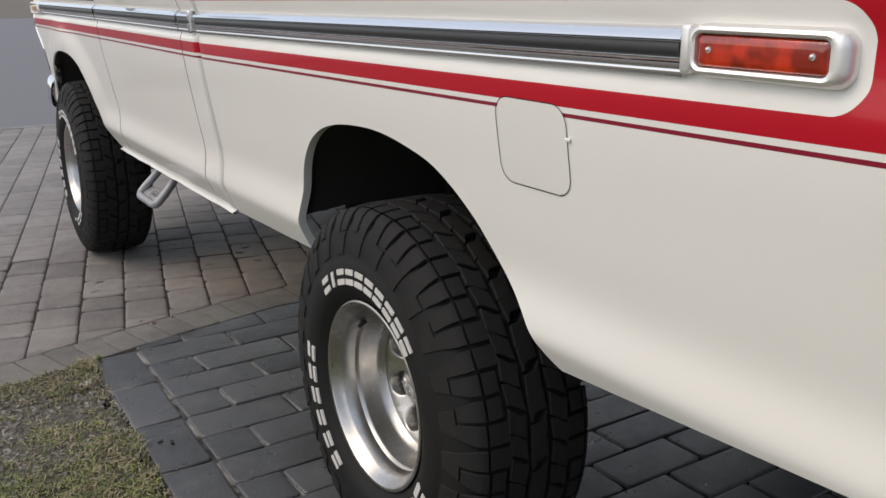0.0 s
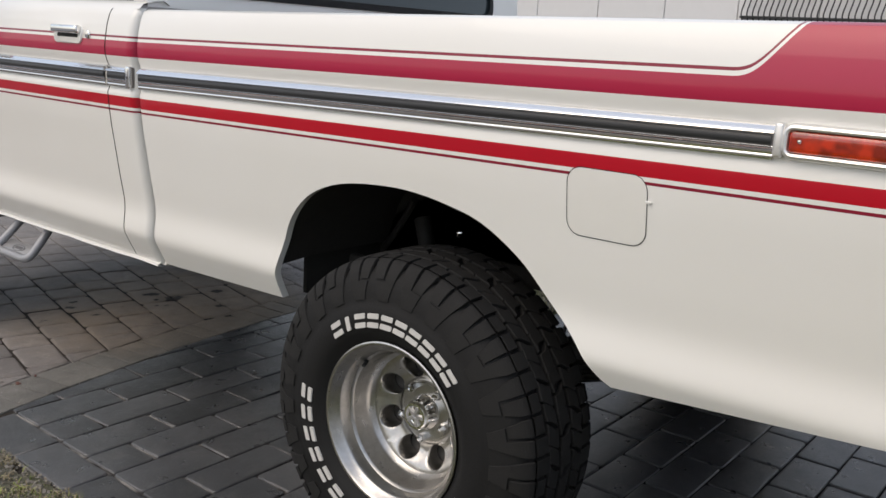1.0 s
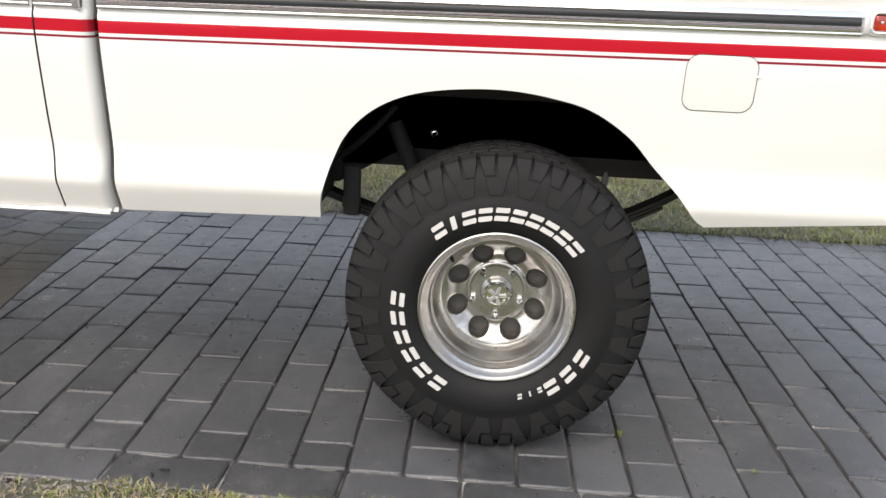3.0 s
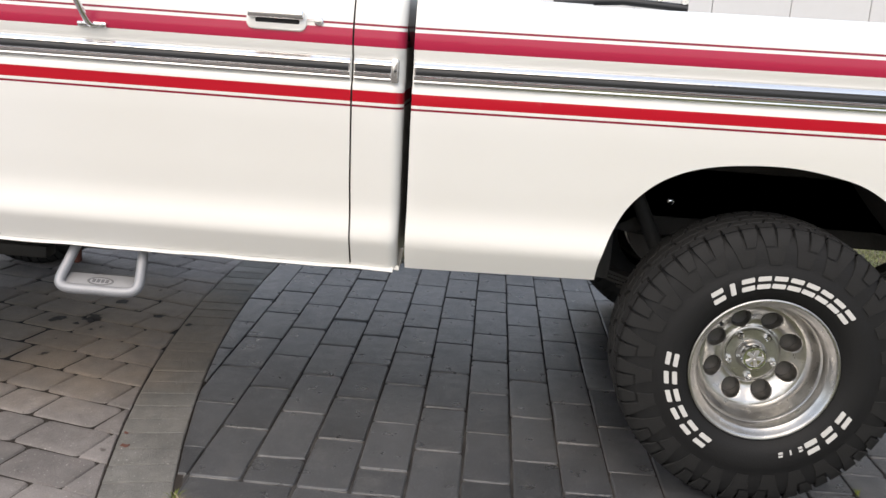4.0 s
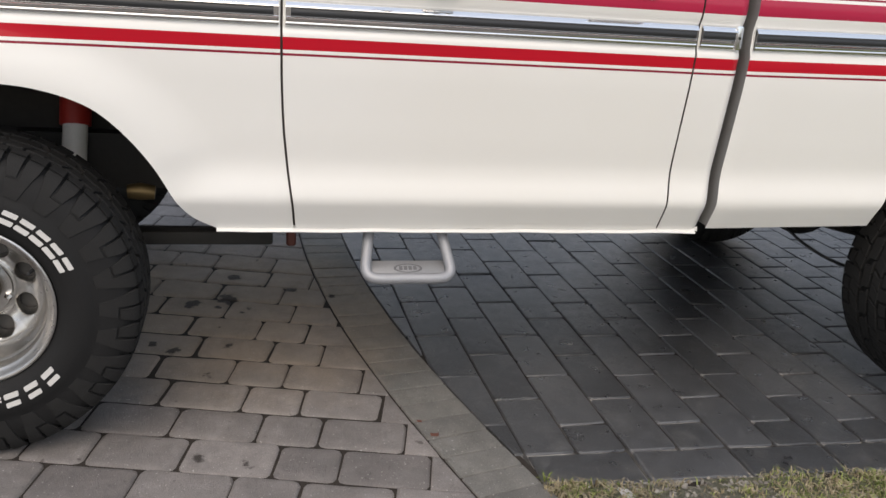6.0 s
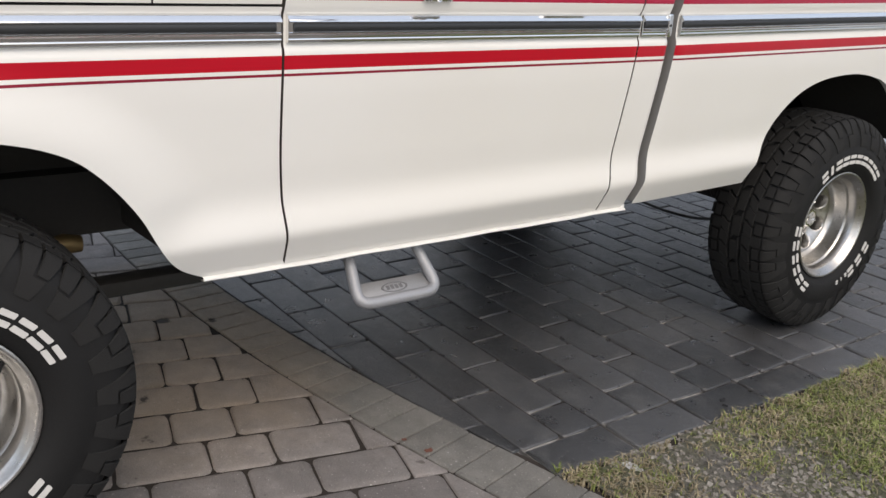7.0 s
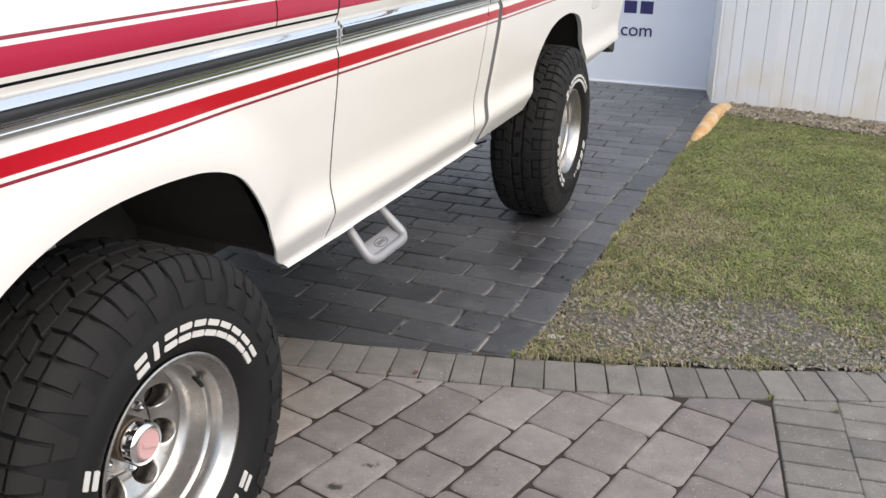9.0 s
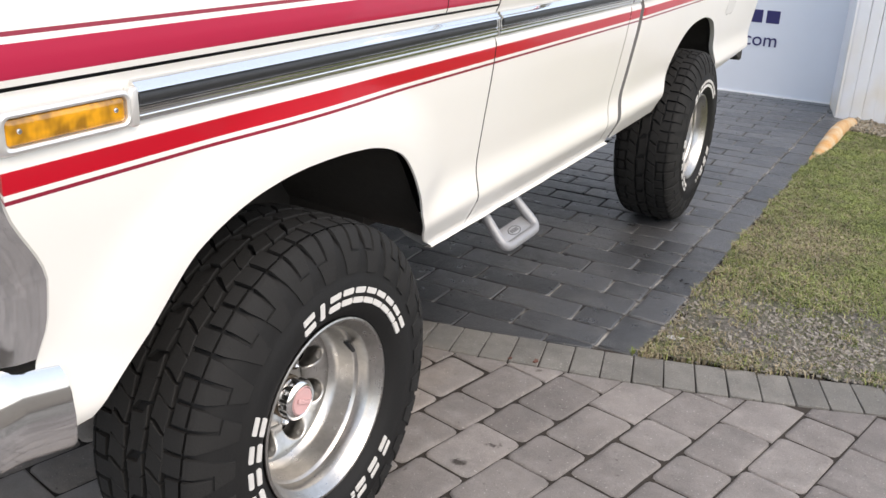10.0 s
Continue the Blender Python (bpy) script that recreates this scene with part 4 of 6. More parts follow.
add_box(bm, (0.19, 1.09, 1.785), (2 * MID - 0.19, 1.96, 1.850), 0.03, 3)
part("roof", bm, PAINT, truck, "cream cab roof")
bm = bmesh.new()
table = [[(0.14 + 0.09 * t, 2.42 - 0.50 * t, 1.385 + 0.40 * t), (2 * MID - 0.14 - 0.09 * t, 2.42 - 0.50 * t, 1.385 + 0.40 * t)] for t in np.linspace(0, 1, 5)]
add_grid(bm, table)
part("windscreen", bm, GLASS_DARK, truck, "windscreen glass")
bm = bmesh.new()
add_box(bm, (0.13, 1.10, 0.66), (2 * MID - 0.13, 2.40, 1.34))
part("cabin_lining", bm, UNDER, truck, "dark cabin lining")

# the welded seam that stands out under the doors
bm = bmesh.new()
ys = np.linspace(1.045, 2.40, 40)
e = flank(0.585)
section = [(e + 0.004, 0.592), (e - 0.001, 0.5855), (e - 0.009, 0.5825), (e - 0.0105, 0.5795), (e - 0.008, 0.577), (e + 0.012, 0.575)]
add_grid(bm, [[(x, y, z + 0.0015 * math.sin(y * 23.0) * math.sin(y * 7.0)) for x, z in section] for y in ys])
both("rocker_flange", bm, FLAP, "cream welded seam under the doors")

# ---- bed ----
bm = bmesh.new()
table = []
for y in np.linspace(BED_REAR + 0.02, BED_FRONT - 0.004, 50):
    k = rake(y) + BED_TOP
    table.append([(flank(BED_TOP), y, k), (0.031, y, k + 0.0045), (0.042, y, k + 0.006), (0.085, y, k + 0.006), (0.105, y, k + 0.002), (0.112, y, k - 0.004), (0.112, y, k - 0.05), (0.16, y, k - 0.09), (0.16, y, 1.004)])
add_grid(bm, table)
both("bed_rail", bm, PAINT, "cream rolled bed rail")
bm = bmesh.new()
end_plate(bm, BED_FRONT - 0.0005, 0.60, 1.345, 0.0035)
part("bed_bulkhead", bm, BED_END_GREY, truck, "grey front end of the bed")
bm = bmesh.new()
add_box(bm, (0.15, BED_REAR + 0.05, 0.985), (2 * MID - 0.15, BED_FRONT - 0.03, 1.005))
part("bed_floor", bm, UNDER, truck, "black bed floor")
bm = bmesh.new()
add_box(bm, (0.075, BED_REAR - 0.012, 0.72), (2 * MID - 0.075, BED_REAR + 0.035, 1.365), 0.015, 3)
part("tailgate", bm, PAINT, truck, "tailgate with red paint")
bm = bmesh.new()
add_box(bm, (0.10, BED_REAR - 0.13, 0.60), (2 * MID - 0.10, BED_REAR - 0.02, 0.705), 0.012, 2)
part("rear_bumper", bm, UNDER, truck, "black rear step bumper")


# ---- underside ----
DRUM = plain('dull_iron', (0.10, 0.095, 0.09), 0.55, 0.7, spread=0.3)
def under(name, lo, hi, bevel=0.01, label="", mat=None, mirror=False):
    bm = bmesh.new()
    add_box(bm, lo, hi, bevel, 2)
    if mirror:
        return both(name, bm, mat or UNDER, label)
    return part(name, bm, mat or UNDER, truck, label)


bm = bmesh.new()
rail = [(-1.25, 0.64), (-0.75, 0.67), (-0.45, 0.72), (0.30, 0.72), (0.50, 0.605), (0.75, 0.58), (1.05, 0.58), (3.62, 0.58)]
add_grid(bm, [[(x, y, z + h) for x, h in ((0.50, 0.0), (0.58, 0.0), (0.58, 0.16), (0.50, 0.16), (0.50, 0.0))] for y, z in rail])
both("frame_rail", bm, UNDER, "black chassis rail")
under("floor_pan", (0.13, 1.06, 0.655), (2 * MID - 0.13, 2.40, 0.675))
under("splash_panel", (0.20, 0.515, 0.585), (0.50, 0.530, 0.97), 0.004, "black splash panel before the rear wheel", mirror=True)
under("bed_sill", (0.13, 0.532, 0.68), (0.165, 1.00, 0.97), mirror=True)
under("bed_sill", (0.13, -1.24, 0.72), (0.165, -0.55, 0.97), mirror=True)
for y in (0.62, -0.60, 0.95, -1.15):
    under("cross_member", (0.12, y - 0.04, 0.70), (2 * MID - 0.12, y + 0.04, 0.78))
under("spring_hanger", (0.30, 0.405, 0.550), (0.33, 0.455, 0.70), 0.012, "black spring hanger before the rear wheel", mirror=True)
under("engine", (0.62, 2.45, 0.55), (2 * MID - 0.62, 3.45, 1.15), 0.06, "dark engine block")
under("transfer_case", (0.75, 1.35, 0.42), (1.20, 1.95, 0.68), 0.06)
under("fuel_tank", (1.20, -0.95, 0.52), (1.70, -0.45, 0.72), 0.05)


def arch_liner(centre, back, arch, low_z):
    """The dark inner wing round a wheel."""
    bm = bmesh.new()
    pts = resample([(p.x, p.y) for p in smooth_path([(y, z, 0) for y, z in arch], 4)], 40)
    table = []
    for y, z in pts:
        d = Vector((y - centre, z - 0.70))
        d.normalize()
        oy, oz = y + d.x * 0.025, z + abs(d.y) * 0.03
        x = flank(z) + (0.022 if centre < 1 else 0.007)
        table.append([(x, y + d.x * 0.004, z + 0.004), (x + 0.02, oy, oz), (0.20, oy, oz + 0.01), (back if z > 0.64 else 0.27, oy, oz + 0.01)])
    rows = add_grid(bm, table)
    # the inner wall
    low = [bm.verts.new((v.co.x, v.co.y, min(low_z, v.co.z))) for v in (r[-1] for r in rows)]
    for k in range(len(rows) - 1):
        bm.faces.new((rows[k][-1], rows[k + 1][-1], low[k + 1], low[k]))
    both("wheel_well", bm, WELL, "black wheel well")


REAR_LINER = [(y, z) for y, z in REAR_ARCH if z > 0.66]
FRONT_LINER = [(y, z) for y, z in FRONT_ARCH if z > 0.58]
arch_liner(0.0, 0.50, REAR_LINER, 0.665)
arch_liner(WHEELBASE, 0.56, FRONT_LINER, 0.60)

for y in (0.0, WHEELBASE):
    bm = bmesh.new()
    add_tube(bm, [(0.22, y, HUB), (2 * MID - 0.22, y, HUB)], 0.042, 16)
    axle = part("axle", bm, UNDER, truck, "black axle tube")
    bm = bmesh.new()
    bmesh.ops.create_uvsphere(bm, u_segments=20, v_segments=12, radius=0.15)
    for v in bm.verts:
        v.co = Vector((v.co.x * 0.8 + MID + 0.1, v.co.y + y, v.co.z + HUB))
    part("differential", bm, UNDER, axle)
    for side in (0.21, 2 * MID - 0.21):
        bm = bmesh.new()
        add_lathe(bm, [(-0.05, 0.02), (-0.05, 0.15), (0.03, 0.15), (0.05, 0.05)], 32, (side, y, HUB))
        part("brake_drum", bm, DRUM, axle, "dull grey brake drum")

for side in (0.47, 2 * MID - 0.47):
    for k, (half, drop) in enumerate(((0.66, 0.0), (0.60, 0.012), (0.48, 0.024), (0.36, 0.036))):
        bm = bmesh.new()
        table = []
        for t in np.linspace(-1, 1, 21):
            y, z = t * half, 0.475 + (0.17 if t > 0 else 0.26) * (t * half / 0.66) ** 2 - drop
            table.append([(side - 0.032, y, z), (side + 0.032, y, z), (side + 0.032, y, z + 0.009), (side - 0.032, y, z + 0.009), (side - 0.032, y, z)])
        add_grid(bm, table)
        part("leaf_spring", bm, UNDER, truck, "black steel spring leaf")

bm = bmesh.new()
add_tube(bm, [(0.40, 0.16, 0.44), (0.47, 0.33, 0.80)], 0.024, 14)
part("shock_absorber", bm, UNDER, truck, "black rear shock absorber")
bm = bmesh.new()
add_tube(bm, [(0.36, 2.80, 0.46), (0.50, 2.794, 0.768)], 0.034, 18)
shock = part("shock_absorber", bm, plain("white_shock_paint", (0.75, 0.73, 0.68), 0.35), truck, "white front shock absorber")
bm = bmesh.new()
add_tube(bm, [(0.497, 2.794, 0.762), (0.56, 2.792, 0.93)], 0.043, 18)
part("dust_boot", bm, plain("red_rubber_boot", (0.35, 0.022, 0.015), 0.5), shock, "red rubber dust boot")

# exhaust with a tail pipe that shows behind the rear wheel
bm = bmesh.new()
add_tube(bm, smooth_path([(0.80, 2.3, 0.60), (0.80, 1.2, 0.60), (0.72, 0.80, 0.58), (0.74, 0.45, 0.74), (0.74, -0.10, 0.78), (0.74, -0.50, 0.76), (0.72, -0.90, 0.68)], 6), 0.029, 14)
part("exhaust_pipe", bm, plain("dull_exhaust_steel", (0.09, 0.08, 0.075), 0.6, 0.6, spread=0.25, scale=15), truck, "dull steel exhaust pipe")
bm = bmesh.new()
add_tube(bm, smooth_path([(0.50, 0.50, 0.68), (0.47, 0.44, 0.73), (0.44, 0.37, 0.80), (0.42, 0.32, 0.86)], 5), 0.010, 10)
part("bump_stay", bm, UNDER, truck, "black diagonal stay in the wheel well")
bm = bmesh.new()
add_tube(bm, smooth_path([(0.50, -0.20, 0.545), (0.50, -0.246, 0.553), (0.50, -0.278, 0.581), (0.50, -0.297, 0.611), (0.505, -0.310, 0.652), (0.52, -0.312, 0.72)], 5), 0.011, 10)
part("vent_hose", bm, plain("grey_rubber_hose", (0.16, 0.155, 0.15), 0.6), truck, "grey curved hose behind the rear wheel")
bm = bmesh.new()
add_tube(bm, [(0.41, 2.650, 0.592), (0.41, 2.615, 0.594), (0.41, 2.575, 0.590)], [0.020, 0.025, 0.020], 16)
part("link_bush", bm, plain("gold_zinc", (0.20, 0.145, 0.07), 0.5, 0.8), truck, "gold-plated suspension bush")
bm = bmesh.new()
add_box(bm, (0.43, 2.24, 0.424), (0.50, 2.86, 0.466), 0.008, 2)
part("radius_arm", bm, UNDER, truck, "black radius arm")
PRIMER_RED = plain("rusty_red_primer", (0.12, 0.035, 0.025), 0.7, spread=0.3)
for lo, hi in (((0.505, 2.165, 0.395), (0.535, 2.195, 0.455)),):
    bm = bmesh.new()
    add_box(bm, lo, hi, 0.006, 1)
    part("body_mount", bm, PRIMER_RED, truck, "rusty red body mount")
bm = bmesh.new()
add_lathe(bm, [(0.0, 0.014), (-0.006, 0.013), (-0.010, 0.008), (-0.011, 0.0005)], 16, (0.497, 0.214, 0.773))
part("bolt", bm, CHROME, truck, "bright bolt head in the wheel well")
bm = bmesh.new()
_side = [(-1.405, 0.712), (-1.405, 0.600), (-1.375, 0.592), (-1.30, 0.618), (-1.10, 0.672), (-1.10, 0.712)]
_outer, _inner = [[bm.verts.new((x, y, z)) for y, z in _side] for x in (0.098, 0.135)]
bm.faces.new(_outer)
bm.faces.new(_inner[::-1])
for k in range(len(_side)):
    bm.faces.new((_outer[k], _outer[k - 1], _inner[k - 1], _inner[k]))
bmesh.ops.recalc_face_normals(bm, faces=bm.faces[:])
bmesh.ops.bevel(bm, geom=bm.edges[:], offset=0.004, segments=1, affect="EDGES")
part("bumper_end", bm, UNDER, truck, "black bumper end plate")
bm = bmesh.new()
add_tube(bm, smooth_path([(1.05, 0.150, 0.52), (1.00, 0.150, 0.36), (0.90, 0.125, 0.302), (0.76, 0.140, 0.296), (0.62, 0.145, 0.297), (0.50, 0.100, 0.300), (0.40, 0.03, 0.33)], 8), 0.006, 8)
part("brake_hose", bm, BLACK_TRIM, truck, "thin black hose hanging before the rear wheel")
bm = bmesh.new()
add_box(bm, (0.50, 2.03, 0.452), (0.56, 2.30, 0.62), 0.008, 2)
part("arm_bracket", bm, UNDER, truck, "black bracket of the radius arm")


# ---- ground ----
ARC = (1.946, -6.610)
R_OUT, R_IN = 8.662, 8.468


def dark_edge(y):
    """The straight joint between the charcoal rows and the course along the lawn."""
    return -0.130 + 0.027 * (y - 1.571)


def dark_row(k):
    """Height on the plan of the joint below the k-th charcoal row, where x is 0.2, and its slope."""
    y = 1.571 - 0.1535 * min(k, 5) - 0.1463 * min(max(k - 5, 0), 10) - 0.148 * max(k - 15, 0)
    return y, 0.004 + 0.0066 * (1.571 - y)


def sheet(name, lo, hi, z, mat, label, category):
    bm = bmesh.new()
    vs = [bm.verts.new(p) for p in ((lo[0], lo[1], z), (hi[0], lo[1], z), (hi[0], hi[1], z), (lo[0], hi[1], z))]
    bm.faces.new(vs)
    ob = new(name, mesh_of(name, bm, mat, smooth=False))
    return tagged(ob, label, category, kind="structure")


def soil():
    m = Mat("sandy_soil")
    n, k = m.noise(3, 5), m.noise(120, 4)
    m.set(Base_Color=m.mix(n, (0.10, 0.085, 0.07), (0.16, 0.14, 0.115)), Roughness=0.95)
    m.bump(k, 0.6, 0.01)
    return m.mat


SOIL = soil()


def joint_sand():
    m = Mat("joint_sand")
    pale = m.math("MULTIPLY", m.noise(4.5, 4, 0.7, lo=0.42, hi=0.60), 0.85, clamp=True)
    x, y, _ = m.split(m.where())
    x, y = m.math("SUBTRACT", x, ARC[0]), m.math("SUBTRACT", y, ARC[1])
    apron = m.math("GREATER_THAN", m.math("ADD", m.math("MULTIPLY", x, x), m.math("MULTIPLY", y, y)), (R_IN - 0.02) ** 2)
    apron = m.math("MAXIMUM", apron, m.math("LESS_THAN", x, -0.30 - ARC[0]))
    # sand stays pale in the short joints near the lawn; the long ones are dirty
    wx, wy = m.math("ADD", x, ARC[0]), m.math("ADD", y, ARC[1])
    lean = m.math("MULTIPLY", m.math("SUBTRACT", wx, 0.2), m.math("MULTIPLY_ADD", wy, -0.0066, 0.0144))
    wy = m.math("SUBTRACT", wy, lean)
    row = m.math("MAXIMUM", m.math("DIVIDE", m.math("SUBTRACT", wy, 0.8035), 0.1535), m.math("MULTIPLY", m.math("LESS_THAN", wy, 0.8035), m.math("DIVIDE", m.math("SUBTRACT", 0.8035, wy), 0.1466)))
    off = m.math("ABSOLUTE", m.math("SUBTRACT", m.math("FRACT", m.math("ADD", row, 0.5)), 0.5))
    pale = m.math("MULTIPLY", pale, m.math("MULTIPLY_ADD", m.math("GREATER_THAN", off, 0.04), 0.85, 0.15))
    pale = m.math("MULTIPLY", pale, m.math("MULTIPLY_ADD", m.math("ADD", wx, m.noise(3.0, 3)), -1.6, 2.1, clamp=True))
    sand = m.mix(pale, (0.022, 0.020, 0.019), (0.36, 0.345, 0.32))
    brown = m.mix(m.noise(9, 4), (0.013, 0.010, 0.008), (0.040, 0.031, 0.024))
    m.set(Base_Color=m.mix(apron, sand, brown), Roughness=0.95)
    m.bump(m.noise(150, 3), 0.5, 0.004)
    return m.mat


JOINT = joint_sand()
ROAD = plain("asphalt", (0.15, 0.15, 0.158), 0.85, spread=0.25, scale=30, bump=0.4)
sheet("ground", (-400, -400), (400, 400), -0.060, SOIL, "sandy soil beneath lawn and paving", "ground")
sheet("paving_bed", (-2.0, -3.75), (4.6, 7.6), -0.0075, JOINT, "dark sand bed that shows in the paver joints", "paving bed")


# ---- site: sign wall, fence, lawn ----
SIGN_PAINT = plain("pale_blue_white_panel", (0.70, 0.74, 0.80), 0.45, spread=0.04, scale=1.2)
SIGN_INK = plain("navy_sign_ink", (0.030, 0.028, 0.12), 0.5)
FENCE_PAINT = plain("white_fence_paint", (0.85, 0.86, 0.87), 0.5, spread=0.06, scale=3)
WALL_GREY = plain("pale_grey_render", (0.62, 0.62, 0.62), 0.7, spread=0.05, scale=2, bump=0.2)
SIGN_Y = -3.60

sign = tagged(new("wall_sign"), "pale blue-white panel wall with dark blue lettering", "wall", kind="structure")
bm = bmesh.new()
add_box(bm, (-0.27, SIGN_Y - 0.08, -0.03), (6.5, SIGN_Y, 2.2), 0.004, 1)
part("panel", bm, SIGN_PAINT, sign)
bm = bmesh.new()
add_box(bm, (-0.268, SIGN_Y - 0.002, -0.02), (6.5, SIGN_Y + 0.008, 0.012), 0.002, 1)
part("base_strip", bm, FENCE_PAINT, sign)


def ink_box(x0, x1, z0, z1, name="bar"):
    bm = bmesh.new()
    add_box(bm, (x0, SIGN_Y - 0.003, z0), (x1, SIGN_Y + 0.0035, z1), 0.001, 1)
    part(name, bm, SIGN_INK, sign)


# the telephone number stands as plain bars
for k in range(7):
    x = 0.262 + 0.135 * k
    ink_box(x, x + 0.105, 0.585, 0.685)
for z in (0.955, 0.905):
    ink_box(-0.02, 0.36, z, z + 0.022)
for points, fat in (([(0.42, 1.000), (0.47, 0.985), (0.515, 0.955), (0.535, 0.915), (0.56, 0.885), (0.62, 0.872)], 0.020), ([(0.455, 0.915), (0.50, 0.925), (0.545, 0.915), (0.585, 0.885), (0.605, 0.855)], 0.013)):
    bm = bmesh.new()
    line = smooth_path([(x, SIGN_Y, z) for x, z in points], 6)
    table = []
    for k, p in enumerate(line):
        w = fat * (0.15 + 0.85 * math.sin(math.pi * k / (len(line) - 1)))
        table.append([(p.x, SIGN_Y - 0.001, p.z - w), (p.x, SIGN_Y + 0.0035, p.z - w), (p.x, SIGN_Y + 0.0035, p.z + w), (p.x, SIGN_Y - 0.001, p.z + w)])
    add_grid(bm, table)
    part("flourish", bm, SIGN_INK, sign)
# the web address: its readable end is lettered, the name is a bar
text = bpy.data.curves.new("web_address", "FONT")
text.body = ".com"
text.size = 0.155
text.extrude = 0.002
text.materials.append(SIGN_INK)
_t = new("web_address", text)
_t.matrix_world = pose(0.555, SIGN_Y + 0.004, 0.400, 90, 0, 180)
bpy.context.view_layer.update()
_me = bpy.data.meshes.new_from_object(_t.evaluated_get(bpy.context.evaluated_depsgraph_get()))
_m = _t.matrix_world.copy()
bpy.data.objects.remove(_t)
_ob = new("lettering", _me)
_ob.parent = sign
_ob.matrix_basis = _m
for k in range(6):
    x = 0.585 + 0.085 * k
    ink_box(x, x + 0.068, 0.405, 0.480)

# white boarded fence that stands forward of the sign
fence = tagged(new("wall_fence"), "white-painted vertical board fence with a yellow sun patch in its colour", "fence", kind="structure")


def board_paint():
    m = Mat("white_board_paint")
    x, y, z = m.split(m.where())
    r = m.rand()
    base = m.mix(r, (0.86, 0.86, 0.86), (0.80, 0.81, 0.83))
    # yellow sun patch painted into the boards, fading upwards
    blot = m.math("MULTIPLY", m.noise(1.6, 3, 0.6, lo=0.45, hi=0.68), m.math("SUBTRACT", 1.0, m.math("MULTIPLY", z, 1.1), clamp=True), clamp=True)
    m.set(Base_Color=m.mix(m.math("MULTIPLY", blot, 0.8, clamp=True), base, (0.74, 0.62, 0.40)), Roughness=0.55)
    m.bump(m.noise(30, 3), 0.15, 0.003)
    return m.mat


BOARD = board_paint()
FX, FY = -0.36, -3.10     # the fence's corner
FDIR = Vector((-0.975, 0.222, 0.0))
bm = bmesh.new()
add_box(bm, (0.0, -0.010, -0.05), (0.0815, 0.010, 1.95), 0.0022, 1)
BOARD_ME = mesh_of("board", bm, BOARD, sharp=20)
yaw = math.degrees(math.atan2(FDIR.y, FDIR.x))
for k in range(39):
    ob = new("board", BOARD_ME)
    ob.parent = fence
    p = Vector((FX, FY, 0)) + FDIR * (0.083 * k)
    ob.matrix_basis = pose(p.x, p.y, 0.0, 0, 0.15 * ((k * 7) % 5 - 2), yaw)
bm = bmesh.new()
add_box(bm, (0.0, 0.011, -0.05), (3.3, 0.06, 1.94))
ob = part("backing", bm, FENCE_PAINT, fence)
ob.matrix_basis = pose(FX, FY, 0, 0, 0, yaw)
# the return between fence and sign
a, b = Vector((FX, FY, 0)), Vector((-0.262, SIGN_Y, 0))
d = b - a
bm = bmesh.new()
add_box(bm, (0.0, -0.02, -0.05), (d.length, 0.03, 1.95), 0.006, 1)
ob = part("return_board", bm, BOARD, fence)
ob.matrix_basis = pose(a.x, a.y, 0, 0, 0, math.degrees(math.atan2(d.y, d.x)))
bm = bmesh.new()
add_box(bm, (-0.004, -0.018, 0.93), (0.60, -0.010, 0.945), 0.002, 1)
ob = part("batten", bm, FENCE_PAINT, fence)
ob.matrix_basis = pose(*(Vector((FX, FY, 0)) + FDIR * 0.72), 0, 0, yaw)


# ---- lawn, edging, far side ----
def turf():
    m = Mat("turf_soil")
    n, k = m.noise(2.2, 4, 0.6, lo=0.35, hi=0.65), m.noise(48, 5, 0.7, lo=0.32, hi=0.68)
    green = m.mix(k, (0.070, 0.080, 0.030), (0.135, 0.140, 0.060))
    dry = m.mix(k, (0.070, 0.061, 0.058), (0.22, 0.203, 0.190))
    m.set(Base_Color=m.mix(n, green, dry), Roughness=0.95)
    m.bump(m.math("ADD", k, m.noise(14, 3)), 0.8, 0.02)
    return m.mat


